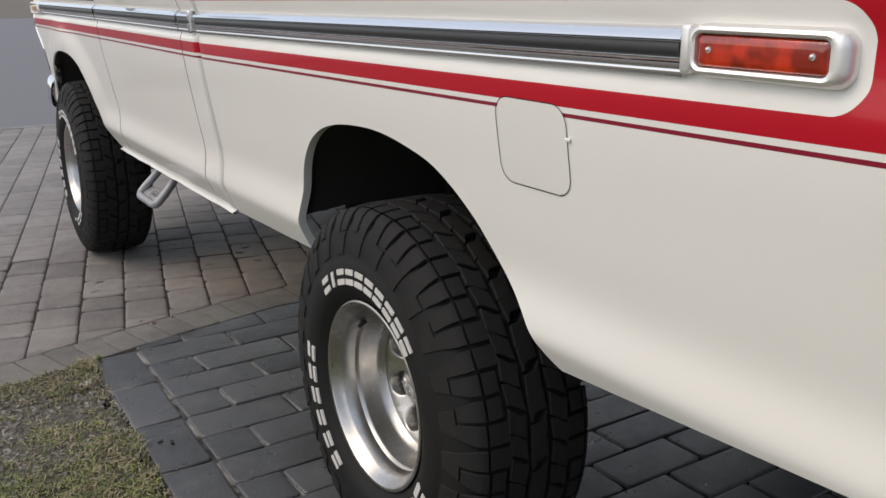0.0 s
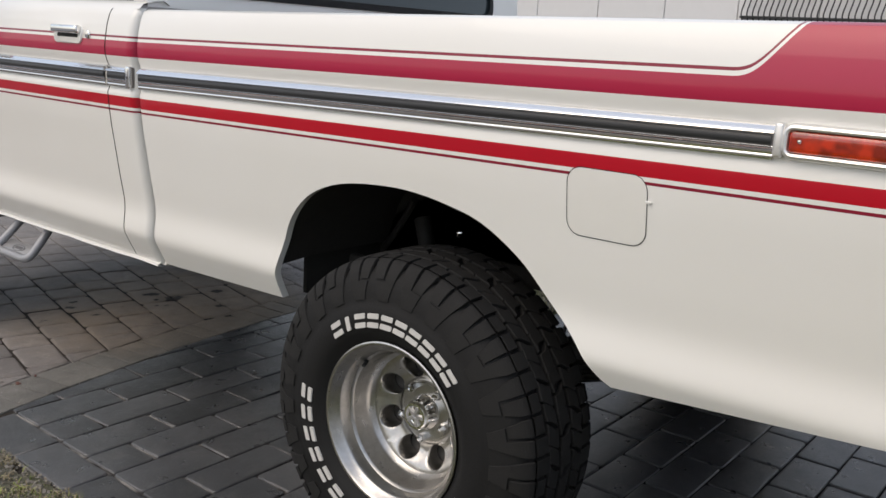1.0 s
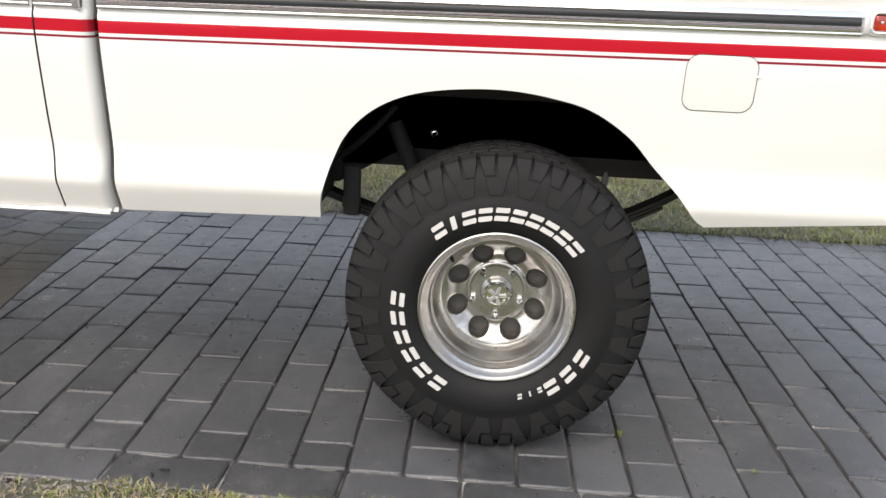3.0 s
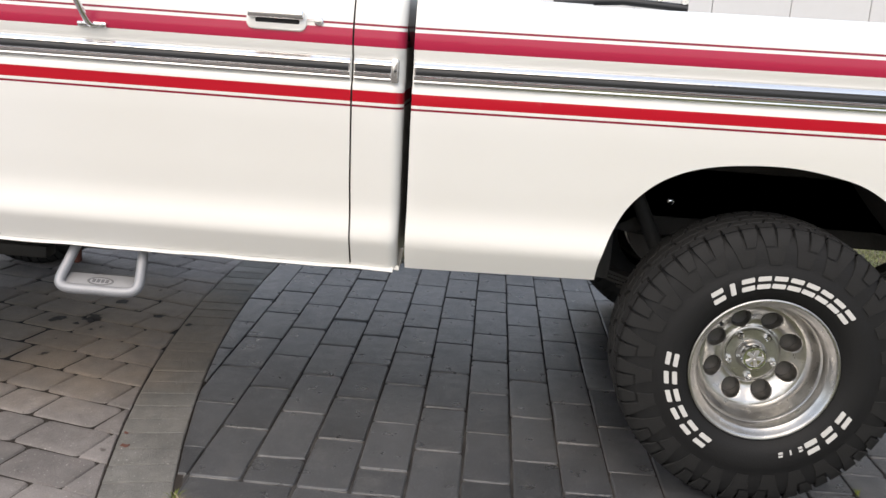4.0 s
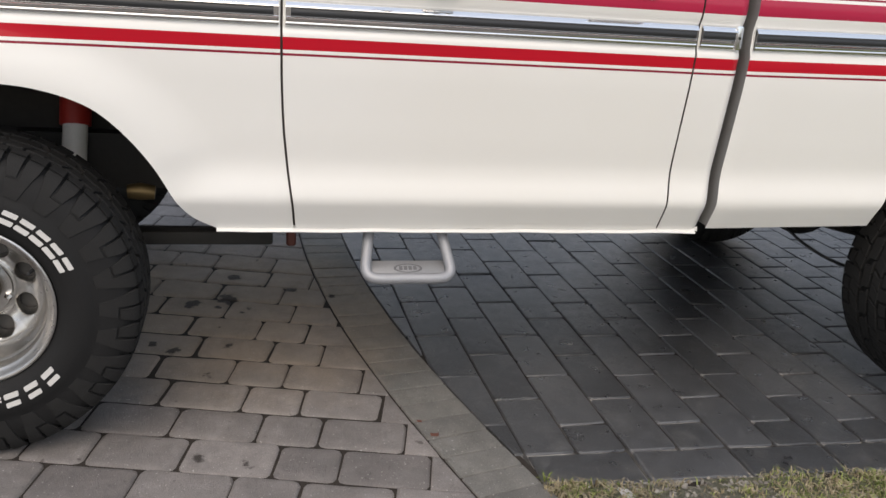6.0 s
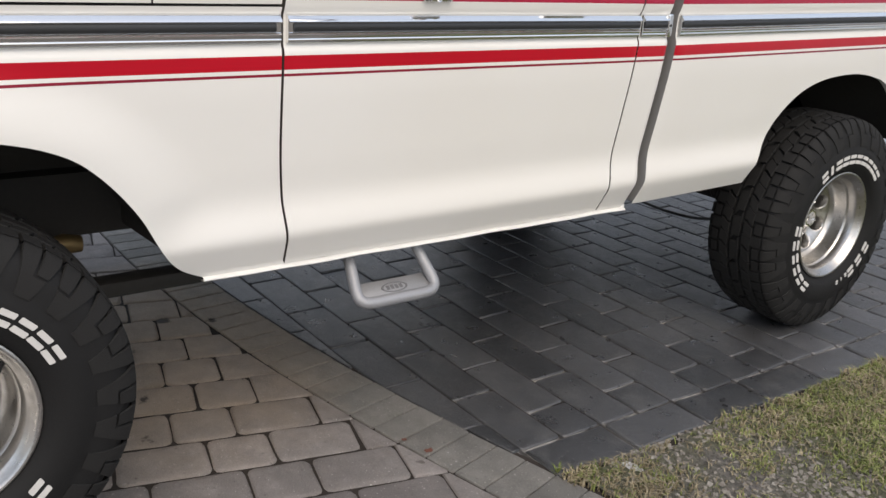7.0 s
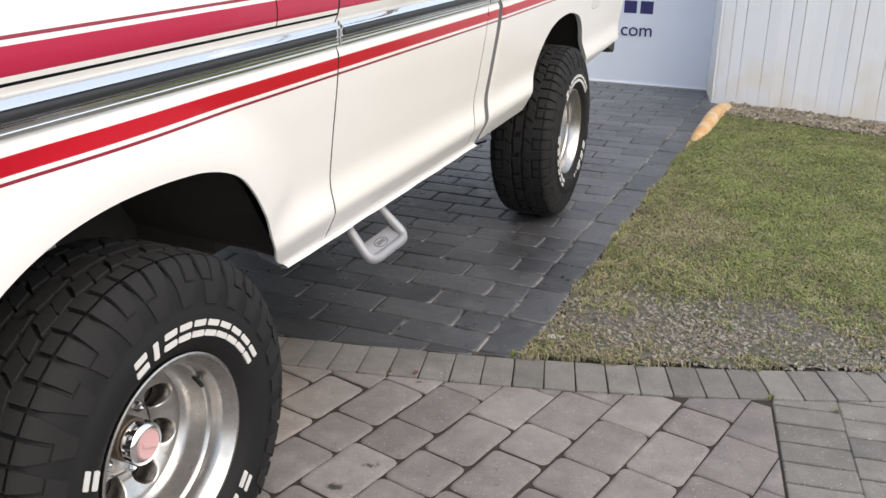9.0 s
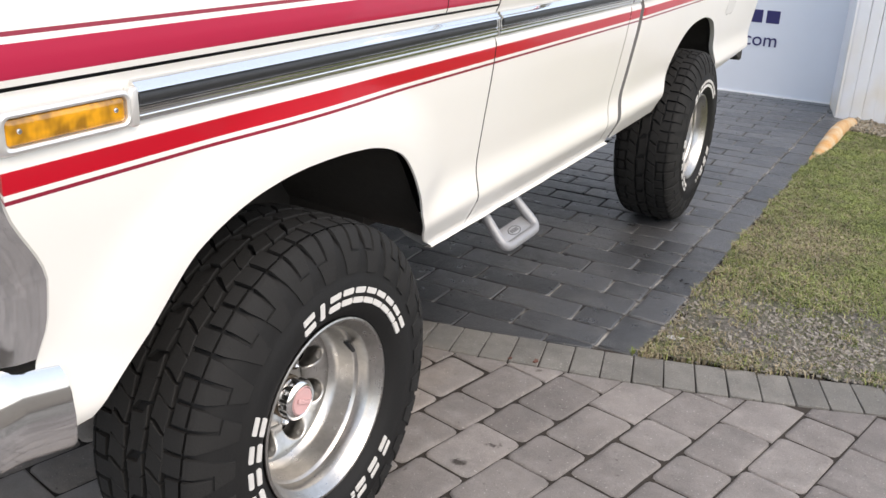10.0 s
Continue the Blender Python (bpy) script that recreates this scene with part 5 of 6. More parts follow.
def blade_paint():
    m = Mat("grass_blades")
    r = m.island()
    patch = m.noise(1.5, 3, 0.6, lo=0.36, hi=0.64)
    green = m.mix(r, (0.112, 0.146, 0.033), (0.250, 0.275, 0.090))
    straw = m.mix(r, (0.19, 0.150, 0.085), (0.34, 0.290, 0.19))
    clump = m.noise(11.0, 3, 0.6, lo=0.42, hi=0.60)
    patch = m.math("MULTIPLY", m.math("ADD", patch, clump), 0.56)
    y = m.split(m.where())[1]
    dead = m.math("ADD", m.math("MULTIPLY", patch, 0.56), m.math("MULTIPLY", m.math("SUBTRACT", y, 0.35), 0.45, clamp=True), clamp=True)
    x = m.split(m.where())[0]
    ex, ey = m.math("MULTIPLY", m.math("ADD", x, 0.62), 2.6), m.math("MULTIPLY", m.math("ADD", y, 0.05), 1.7)
    brown = m.math("SUBTRACT", 1.0, m.math("SQRT", m.math("ADD", m.math("MULTIPLY", ex, ex), m.math("MULTIPLY", ey, ey))), clamp=True)
    dead = m.math("ADD", dead, m.math("MULTIPLY", brown, 0.55), clamp=True)
    strip = m.math("MULTIPLY", m.math("MULTIPLY_ADD", x, 2.4, 1.7, clamp=True), m.math("MULTIPLY_ADD", y, 0.8, 1.5, clamp=True))
    dead = m.math("ADD", dead, m.math("MULTIPLY", strip, 0.22), clamp=True)
    pick = m.math("GREATER_THAN", m.math("ADD", dead, m.math("MULTIPLY", m.math("SUBTRACT", m.math("FRACT", m.math("MULTIPLY", r, 37.0)), 0.5), 0.9)), 0.62)
    tone = m.math("ADD", m.math("MULTIPLY", m.noise(24.0, 3, 0.6, lo=0.30, hi=0.70), 0.60), m.math("MULTIPLY", m.noise(3.5, 3, 0.6, lo=0.35, hi=0.65), 0.40))
    m.set(Base_Color=m.scaled(m.mix(pick, green, straw), m.math("ADD", tone, 0.52)), Roughness=0.6, Subsurface_Weight=0.0)
    return m.mat


TURF, BLADE = turf(), blade_paint()


def in_near_lawn(x, y):
    edge = dark_edge(y) - 0.158 + 0.012 * np.sin(y * 9.0) + 0.007 * np.sin(y * 31.0)
    inside = (x - ARC[0]) ** 2 + (y - ARC[1]) ** 2 < (R_IN + 0.003 + 0.010 * np.sin(x * 17.0) + 0.010 * np.sin(x * 53.0)) ** 2
    return (x < edge) & inside & (y > -2.62 - 0.22 * (x + 0.5))


def lawn_sheet(name, xs, ys, inside, label):
    bm = bmesh.new()
    grid = {}
    for a, x in enumerate(xs):
        for b, y in enumerate(ys):
            if inside(np.array(x), np.array(y)):
                z = 0.003 + 0.005 * noise.noise((x * 3, y * 3, 0)) + 0.003 * noise.noise((x * 11, y * 11, 3))
                grid[a, b] = bm.verts.new((x, y, z))
    for (a, b), v in list(grid.items()):
        q = [grid.get(k) for k in ((a, b), (a + 1, b), (a + 1, b + 1), (a, b + 1))]
        if all(q):
            bm.faces.new(q)
    ob = new(name, mesh_of(name, bm, TURF))
    return tagged(ob, label, "lawn", kind="structure")


def blades(name, count, xr, yr, inside, seed, tall, label, thin_out=None):
    rng = np.random.default_rng(seed)
    x, y = rng.uniform(*xr, count), rng.uniform(*yr, count)
    ok = inside(x, y)
    if thin_out is not None:
        ok &= rng.uniform(0, 1, count) < thin_out(x, y)
    x, y = x[ok], y[ok]
    n = len(x)
    a = rng.uniform(0, 2 * np.pi, n)
    h = tall * rng.uniform(0.45, 1.25, n)
    lean = rng.uniform(0.5, 2.6, n)
    w = rng.uniform(0.0013, 0.0028, n)
    dx, dy = np.cos(a), np.sin(a)
    base = np.stack([x, y, np.full(n, -0.008)], 1)
    side = np.stack([-dy * w, dx * w, np.zeros(n)], 1)
    mid = base + np.stack([dx * h * lean * 0.3, dy * h * lean * 0.3, h * 0.65 + 0.012], 1)
    tip = base + np.stack([dx * h * lean, dy * h * lean, h * 0.85 + 0.012], 1)
    verts = np.stack([base - side, base + side, mid + side * 0.8, mid - side * 0.8, tip], 1).reshape(-1, 3)
    k = np.arange(n) * 5
    faces = [(i, i + 1, i + 2, i + 3) for i in k.tolist()] + [(i + 3, i + 2, i + 4) for i in k.tolist()]
    me = bpy.data.meshes.new(name)
    me.from_pydata(verts.tolist(), [], faces)
    me.materials.append(BLADE)
    return tagged(new(name, me), label, "grass", kind="stuff")


_NX, _NY = np.arange(-2.8, -0.2, 0.015), np.arange(-2.7, 1.8, 0.015)
CLUMPS = np.array([[noise.noise((x * 14, y * 14, 7.0)) + 0.7 * noise.noise((x * 5, y * 5, 2.0)) + 0.5 * noise.noise((x * 33, y * 33, 5.0)) for y in _NY] for x in _NX])


def near_density(x, y):
    """Thin turf with clumps; one bare patch near the corner."""
    a = np.clip(((x + 2.8) / 0.015).astype(int), 0, len(_NX) - 1)
    b = np.clip(((y + 2.7) / 0.015).astype(int), 0, len(_NY) - 1)
    bare = np.exp(-(((x + 0.95) / 0.80) ** 2 + ((y - 1.12) / 0.30) ** 2))
    thin = 0.30 * np.exp(-((y - 1.0) / 0.9) ** 2)
    return np.clip(0.80 - 0.78 * bare - thin + (0.35 + 0.6 * bare) * CLUMPS[a, b], 0.03, 1)


lawn_sheet("lawn", np.linspace(-3.6, -0.28, 110), np.linspace(-2.7, 1.75, 150), in_near_lawn, "patchy green lawn with dry bare spots beside the driveway")
blades("grass", 480000, (-2.7, -0.28), (-2.6, 1.72), in_near_lawn, 5, 0.014, "short patchy turf, green and straw-coloured", near_density)


def in_far_lawn(x, y):
    return (x > 2.30) & (y > -3.4) & (y < 1.75)


lawn_sheet("lawn_far", np.linspace(2.26, 7.0, 60), np.linspace(-3.5, 1.8, 70), in_far_lawn, "green lawn on the driveway's far side")
blades("grass", 45000, (2.28, 4.6), (-3.4, 1.75), in_far_lawn, 6, 0.030, "green turf on the far side of the driveway")

# orange-stained edging stone
EDGING = Mat("stained_edging")
EDGING.set(Base_Color=EDGING.mix(EDGING.noise(7.0, 5, 0.7, lo=0.38, hi=0.62), (0.50, 0.27, 0.10), (0.52, 0.43, 0.30)), Roughness=0.85)
EDGING.bump(EDGING.noise(70, 4), 0.5, 0.006)
bm = bmesh.new()
path = [(-0.385, -1.62, -0.040), (-0.400, -1.90, -0.016), (-0.415, -2.2, 0.006), (-0.43, -2.55, 0.022), (-0.47, -2.86, 0.010)]
add_tube(bm, smooth_path(path, 10), [0.040 + 0.002 * math.sin(k * 0.9) * math.sin(k * 0.37) + 0.012 * min(1.0, k / 16) for k in range(41)], 14)
ob = part("edging", bm, EDGING.mat, None)
tagged(ob, "orange-stained rounded concrete edging between paving and lawn", "edging", kind="structure")


def chips(name, n, spots, sizes, mats, label, category, seed):
    """Loose bits as one object."""
    rng = random.Random(seed)
    bm = bmesh.new()
    for k in range(n):
        x, y, z = spots(rng)
        s = rng.uniform(*sizes)
        m = pose(x, y, z + s * 0.2, rng.uniform(-35, 35), rng.uniform(-35, 35), rng.uniform(0, 360))
        dims = (s, s * rng.uniform(0.35, 0.8), s * rng.uniform(0.2, 0.5))
        vs = [bm.verts.new(m @ Vector((a * dims[0] * rng.uniform(0.7, 1.1) / 2, b * dims[1] * rng.uniform(0.7, 1.1) / 2, c * dims[2] / 2))) for a, b, c in ((-1, -1, -1), (1, -1, -1), (1, 1, -1), (-1, 1, -1), (-1, -1, 1), (1, -1, 1), (1, 1, 1), (-1, 1, 1))]
        for f in ((4, 5, 6, 7), (0, 1, 5, 4), (1, 2, 6, 5), (2, 3, 7, 6), (3, 0, 4, 7)):
            bm.faces.new([vs[i] for i in f])
    ob = new(name, mesh_of(name, bm, mats, smooth=False))
    return tagged(ob, label, category, kind="stuff")


def chip_paint(name, cols):
    m = Mat(name)
    r = m.island()
    m.set(Base_Color=m.mix(m.math("FRACT", m.math("MULTIPLY", r, 7.0)), m.mix(r, cols[0], cols[1]), cols[2]), Roughness=0.85)
    return m.mat


def mulch_spot(rng):
    t, w = rng.uniform(0.13, 2.6), rng.uniform(0.0, 0.42)
    p = Vector((FX, FY, 0)) + FDIR * t + Vector((FDIR.y, -FDIR.x, 0)) * (0.02 + w)
    return p.x, p.y, 0.006 + 0.012 * rng.random()


chips("wood_mulch", 4200, mulch_spot, (0.014, 0.042), chip_paint("mulch_chips", ((0.21, 0.165, 0.115), (0.38, 0.34, 0.28), (0.15, 0.13, 0.085))), "brown and grey bark mulch along the fence foot", "mulch", 8)


def edge_spot(rng):
    y = rng.uniform(-1.7, 1.55)
    x = dark_edge(y) - 0.158 + rng.gauss(0.0, 0.014)
    return x, y, -0.006


chips("gravel", 900, edge_spot, (0.003, 0.012), chip_paint("pale_gravel", ((0.42, 0.40, 0.36), (0.30, 0.27, 0.23), (0.18, 0.15, 0.11))), "pale crumbs of gravel along the lawn's edge", "gravel", 9)


def litter_spot(rng):
    while True:
        x, y = rng.gauss(-0.95, 0.55), rng.gauss(1.12, 0.22)
        if in_near_lawn(np.array(x), np.array(y)):
            return x, y, 0.0


chips("dry_litter", 5000, litter_spot, (0.004, 0.018), chip_paint("dry_leaf_bits", ((0.23, 0.21, 0.175), (0.33, 0.31, 0.275), (0.13, 0.115, 0.10))), "dry leaf litter on the bare patch of lawn", "leaf litter", 10)


# road beyond the apron
sheet("road", (-60, 7.6), (80, 40), -0.012, ROAD, "smooth grey asphalt road", "road")
bm = bmesh.new()
add_box(bm, (-3.2, 7.5, -0.03), (4.6, 7.62, 0.004), 0.006, 1)
ob = part("kerb", bm, EDGE_PAVER, None)
tagged(ob, "flush concrete kerb at the road", "kerb", kind="structure")

# pale wall on the far side, with panel joints
far_wall = tagged(new("wall_far"), "pale grey panelled wall beyond the far lawn", "wall", kind="structure")
for k in range(20):
    bm = bmesh.new()
    y = -9.1 + 0.93 * k
    add_box(bm, (9.2, y + 0.005, -0.05), (9.35, y + 0.925, 2.7), 0.005, 1)
    part("panel", bm, WALL_GREY, far_wall)
bm = bmesh.new()
add_box(bm, (9.26, -9.2, -0.05), (9.40, 9.5, 2.69))
part("backing", bm, SEAM, far_wall)

# wavy bars on that wall
grille_thing = thing("window_grille", "dark wrought bars with a wavy bow on the pale wall", "grille", at=(9.16, 2.89, 1.90))
BARS = plain("dark_iron", (0.05, 0.05, 0.052), 0.5, 0.5)
for k in range(30):
    bm = bmesh.new()
    y = -0.066 * k
    add_tube(bm, smooth_path([(0.0, y, -0.20), (-0.06, y + 0.016, -0.08), (-0.04, y - 0.016, 0.12), (0.0, y, 0.45)], 4), 0.008, 6)
    part("bar", bm, BARS, grille_thing)
bm = bmesh.new()
add_box(bm, (-0.02, -1.95, -0.135), (0.04, 0.05, -0.105), 0.003, 1)
part("sill_bar", bm, BARS, grille_thing)

# a parked car beyond the far lawn, of which the roofline shows
car = thing("parked_car", "white parked car with blue-tinted windows and a black roof bar", "car", at=(6.4, 1.2, 0.0))
CAR_PAINT = plain("white_car_paint", (0.72, 0.73, 0.74), 0.25, spread=0.03, Coat_Weight=0.8)
CAR_GLASS = plain("blue_tinted_glass", (0.035, 0.075, 0.11), 0.06, spread=0.05)
bm = bmesh.new()
add_box(bm, (-0.85, -2.0, 0.28), (0.85, 2.2, 0.98), 0.16, 4)
part("body", bm, CAR_PAINT, car)
bm = bmesh.new()
vs = add_box(bm, (-0.72, -1.5, 0.95), (0.72, 1.3, 1.46), 0.05, 2)
for v in bm.verts:
    f = (v.co.z - 0.95) / 0.51
    v.co.x *= 1 - 0.12 * f
    v.co.y = v.co.y + (0.35 if v.co.y < 0 else -0.45) * f
part("windows", bm, CAR_GLASS, car, "blue-tinted glass")
for y in (-0.75, -0.15, 0.45):
    bm = bmesh.new()
    add_box(bm, (-0.725, y - 0.035, 0.95), (-0.62, y + 0.035, 1.47), 0.01, 1)
    part("pillar", bm, CAR_PAINT, car)
bm = bmesh.new()
add_box(bm, (-0.64, -1.15, 1.455), (0.64, 0.85, 1.50), 0.02, 2)
part("roof", bm, CAR_PAINT, car)
for y in (-1.35, 1.35):
    for x in (-0.80, 0.62):
        bm = bmesh.new()
        add_lathe(bm, [(0.0, 0.001), (0.0, 0.20), (0.02, 0.31), (0.16, 0.31), (0.18, 0.2), (0.18, 0.001)], 28, (x, y, 0.31))
        part("wheel", bm, RUBBER, car)
bm = bmesh.new()
add_tube(bm, [(-0.55, -0.80, 1.505), (-0.55, -1.40, 1.545), (-0.55, -1.95, 1.52)], 0.035, 10)
bar = part("roof_bar", bm, BLACK_TRIM, car, "black bar with three small lamps")
for y, z in ((-1.45, 1.60), (-1.70, 1.595), (-1.92, 1.58)):
    bm = bmesh.new()
    add_lathe(bm, [(0.03, 0.004), (0.03, 0.030), (-0.03, 0.035), (-0.035, 0.030), (-0.035, 0.001)], 14, (-0.55, y, z))
    part("lamp", bm, CHROME, bar, "small round chrome lamp")


# ---- small things on the paving ----
def weed(x, y, size, seed, label):
    """A small tuft that grows out of a joint."""
    rng = random.Random(seed)
    bm = bmesh.new()
    for k in range(16):
        a, r = rng.uniform(0, 2 * math.pi), rng.uniform(0.0, size * 0.35)
        long, lean = size * rng.uniform(0.5, 1.0), rng.uniform(0.3, 1.3)
        d = Vector((math.cos(a), math.sin(a), 0))
        s = Vector((-d.y, d.x, 0)) * size * 0.05
        p = [d * r + Vector((0, 0, -0.004)), d * (r + long * lean * 0.4) + Vector((0, 0, long * 0.5)), d * (r + long * lean) + Vector((0, 0, long * 0.62))]
        v = [bm.verts.new(q) for q in (p[0] - s, p[0] + s, p[1] + s, p[1] - s, p[2])]
        bm.faces.new(v[:4])
        bm.faces.new((v[3], v[2], v[4]))
    ob = part("weed", bm, WEED, None, smooth=False)
    ob.location = (x, y, 0.0)
    return tagged(ob, label, "weed", group="weeds in the paving joints")


WEED = chip_paint("weed_leaf", ((0.16, 0.20, 0.035), (0.30, 0.30, 0.08), (0.11, 0.15, 0.03)))
for k, (x, y, s) in enumerate(((0.128, -0.376, 0.022), (-0.03, -0.713, 0.018), (-0.264, 1.556, 0.030), (-1.09, 1.50, 0.024), (-1.285, 1.50, 0.022))):
    weed(x, y, s, 40 + k, "small yellow-green weed tuft growing out of a paver joint")


def flake(name, x, y, size, seed, mat, label, category):
    """A curled, ragged scrap."""
    rng = random.Random(seed)
    bm = bmesh.new()
    rim = []
    for k in range(11):
        a = 2 * math.pi * k / 11
        r = size * rng.uniform(0.55, 1.0) * (1.0 if k % 2 else 0.8)
        rim.append((r * math.cos(a), 0.55 * r * math.sin(a)))
    low = [bm.verts.new((u, v, 0.0005)) for u, v in rim]
    top = [bm.verts.new((u * 0.92, v * 0.92, 0.003 + 0.25 * size * (u / size) ** 2)) for u, v in rim]
    n = len(rim)
    for k in range(n):
        bm.faces.new((low[k], low[(k + 1) % n], top[(k + 1) % n], top[k]))
    bm.faces.new(top)
    ob = part(name, bm, mat, None, smooth=False)
    ob.matrix_basis = pose(x, y, 0.001, 0, 0, rng.uniform(0, 180))
    return tagged(ob, label, category)


TAR = plain("dark_scrap", (0.012, 0.012, 0.014), 0.6)
RUSSET = plain("russet_leaf", (0.14, 0.055, 0.038), 0.7, spread=0.3, scale=60)
flake("dark_scrap", -0.228, 0.812, 0.017, 1, TAR, "small black scrap lying on a charcoal paver", "scrap")
flake("dark_scrap", -0.255, 0.835, 0.011, 2, TAR, "tiny black scrap beside a larger one", "scrap")
flake("dry_leaf", -0.006, 1.799, 0.020, 3, RUSSET, "curled russet dry leaf on the border pavers", "leaf")
flake("dry_leaf", 0.075, 1.83, 0.012, 4, RUSSET, "small russet leaf scrap in a border joint", "leaf")
flake("pale_stone", -0.352, 1.36, 0.040, 5, plain("pale_stone", (0.42, 0.42, 0.42), 0.8, spread=0.25, scale=30), "flat pale grey stone at the lawn's corner", "stone")


# ---- paving, piece by piece ----
def clip(poly, point, normal):
    """The part of a flat polygon on the side that normal points away from."""
    out = []
    for a, b in zip(poly, poly[1:] + poly[:1]):
        da = (a[0] - point[0]) * normal[0] + (a[1] - point[1]) * normal[1]
        db = (b[0] - point[0]) * normal[0] + (b[1] - point[1]) * normal[1]
        if da <= 0:
            out.append(a)
        if da * db < 0:
            t = da / (da - db)
            out.append((a[0] + (b[0] - a[0]) * t, a[1] + (b[1] - a[1]) * t))
    return out


def shrink(poly, d):
    cx, cy = sum(p[0] for p in poly) / len(poly), sum(p[1] for p in poly) / len(poly)
    out = []
    for x, y in poly:
        r = math.hypot(x - cx, y - cy) or 1.0
        f = max(0.0, 1 - d * 1.35 / r)
        out.append((cx + (x - cx) * f, cy + (y - cy) * f))
    return out


def prism(bm, poly, bevel, depth=0.03, at=(0, 0)):
    """A flat stone with worn edges; its top lies at z = 0."""
    a = sum(p[0] * q[1] - q[0] * p[1] for p, q in zip(poly, poly[1:] + poly[:1]))
    if a < 0:
        poly = poly[::-1]
    rings = []
    for d, z in ((0.0, -depth), (0.0, -bevel * 0.8), (bevel * 0.35, -bevel * 0.30), (bevel * 0.9, -bevel * 0.08), (bevel * 1.9, 0.0)):
        rings.append([bm.verts.new((x - at[0], y - at[1], z)) for x, y in shrink(poly, d)])
    n = len(poly)
    for lo, hi in zip(rings, rings[1:]):
        for k in range(n):
            bm.faces.new((lo[k], lo[(k + 1) % n], hi[(k + 1) % n], hi[k]))
    bm.faces.new(rings[-1])


STONES = {}
_pick = random.Random(5)


def stone(name, w, h, bevel, mat):
    """One shared mesh for each size of paver."""
    kind = _pick.randrange(6)
    key = (name, round(w, 3), round(h, 3), kind, mat.name)
    if key not in STONES:
        bm = bmesh.new()
        tumbled = name == "tumbled_paver"
        c = min(w, h) * (0.125 if tumbled else 0.045 if name == "border_paver" else 0.075)
        worn = 0.0022 if tumbled else 0.0012 if name == "border_paver" else 0.0032
        k = c * 0.29
        poly = []
        for sx, sy, ex, ey in ((-1, -1, 0, -1), (1, -1, 1, 0), (1, 1, 0, 1), (-1, 1, -1, 0)):
            # a rounded corner, then a knocked place half way along the next edge
            poly += [(sx * w / 2, sy * (h / 2 - c)), (sx * (w / 2 - k), sy * (h / 2 - k)), (sx * (w / 2 - c), sy * h / 2)]
            poly.append((ex * w / 2 + (1 - abs(ex)) * _pick.uniform(-0.2, 0.2) * w, ey * h / 2 + (1 - abs(ey)) * _pick.uniform(-0.2, 0.2) * h))
        poly.sort(key=lambda p: math.atan2(p[1] / h, p[0] / w))
        poly = [(x * (1 - _pick.uniform(0, worn) / w * 2), y * (1 - _pick.uniform(0, worn) / h * 2)) for x, y in poly]
        prism(bm, poly, bevel * _pick.uniform(0.85, 1.35))
        STONES[key] = mesh_of(name, bm, mat, sharp=60)
    return STONES[key]


_rng = random.Random(11)


def lay(name, me, parent, x, y, yaw, z=0.0, tilt=0.5):
    ob = new(name, me)
    ob.parent = parent
    ob.matrix_basis = pose(x, y, z + _rng.uniform(-0.0022, 0.0012), _rng.gauss(0, tilt), _rng.gauss(0, tilt), yaw)
    return ob


def cut_stone(name, poly, bevel, mat, parent):
    bm = bmesh.new()
    cx, cy = sum(p[0] for p in poly) / len(poly), sum(p[1] for p in poly) / len(poly)
    prism(bm, poly, bevel, at=(cx, cy))
    return lay(name, mesh_of(name, bm, mat, sharp=60), parent, cx, cy, 0.0, tilt=0.3)


def area(poly):
    return abs(sum(p[0] * q[1] - q[0] * p[1] for p, q in zip(poly, poly[1:] + poly[:1]))) / 2 if len(poly) > 2 else 0.0


# charcoal pavers in stretcher bond, with a row laid lengthwise along the lawn
dark = tagged(new("pavement_dark"), "charcoal concrete pavers in stretcher bond under the truck", "pavement", kind="structure")
def arc_side(poly, inside):
    far = [math.hypot(x - ARC[0], y - ARC[1]) for x, y in poly]
    cx, cy = sum(p[0] for p in poly) / len(poly) - ARC[0], sum(p[1] for p in poly) / len(poly) - ARC[1]
    d = math.hypot(cx, cy)
    n = (cx / d, cy / d)
    if inside:
        if max(far) <= R_IN - 0.003:
            return poly, False
        return clip(poly, (ARC[0] + n[0] * (R_IN - 0.004), ARC[1] + n[1] * (R_IN - 0.004)), n), True
    if min(far) >= R_OUT + 0.003:
        return poly, False
    return clip(poly, (ARC[0] + n[0] * (R_OUT + 0.004), ARC[1] + n[1] * (R_OUT + 0.004)), (-n[0], -n[1])), True


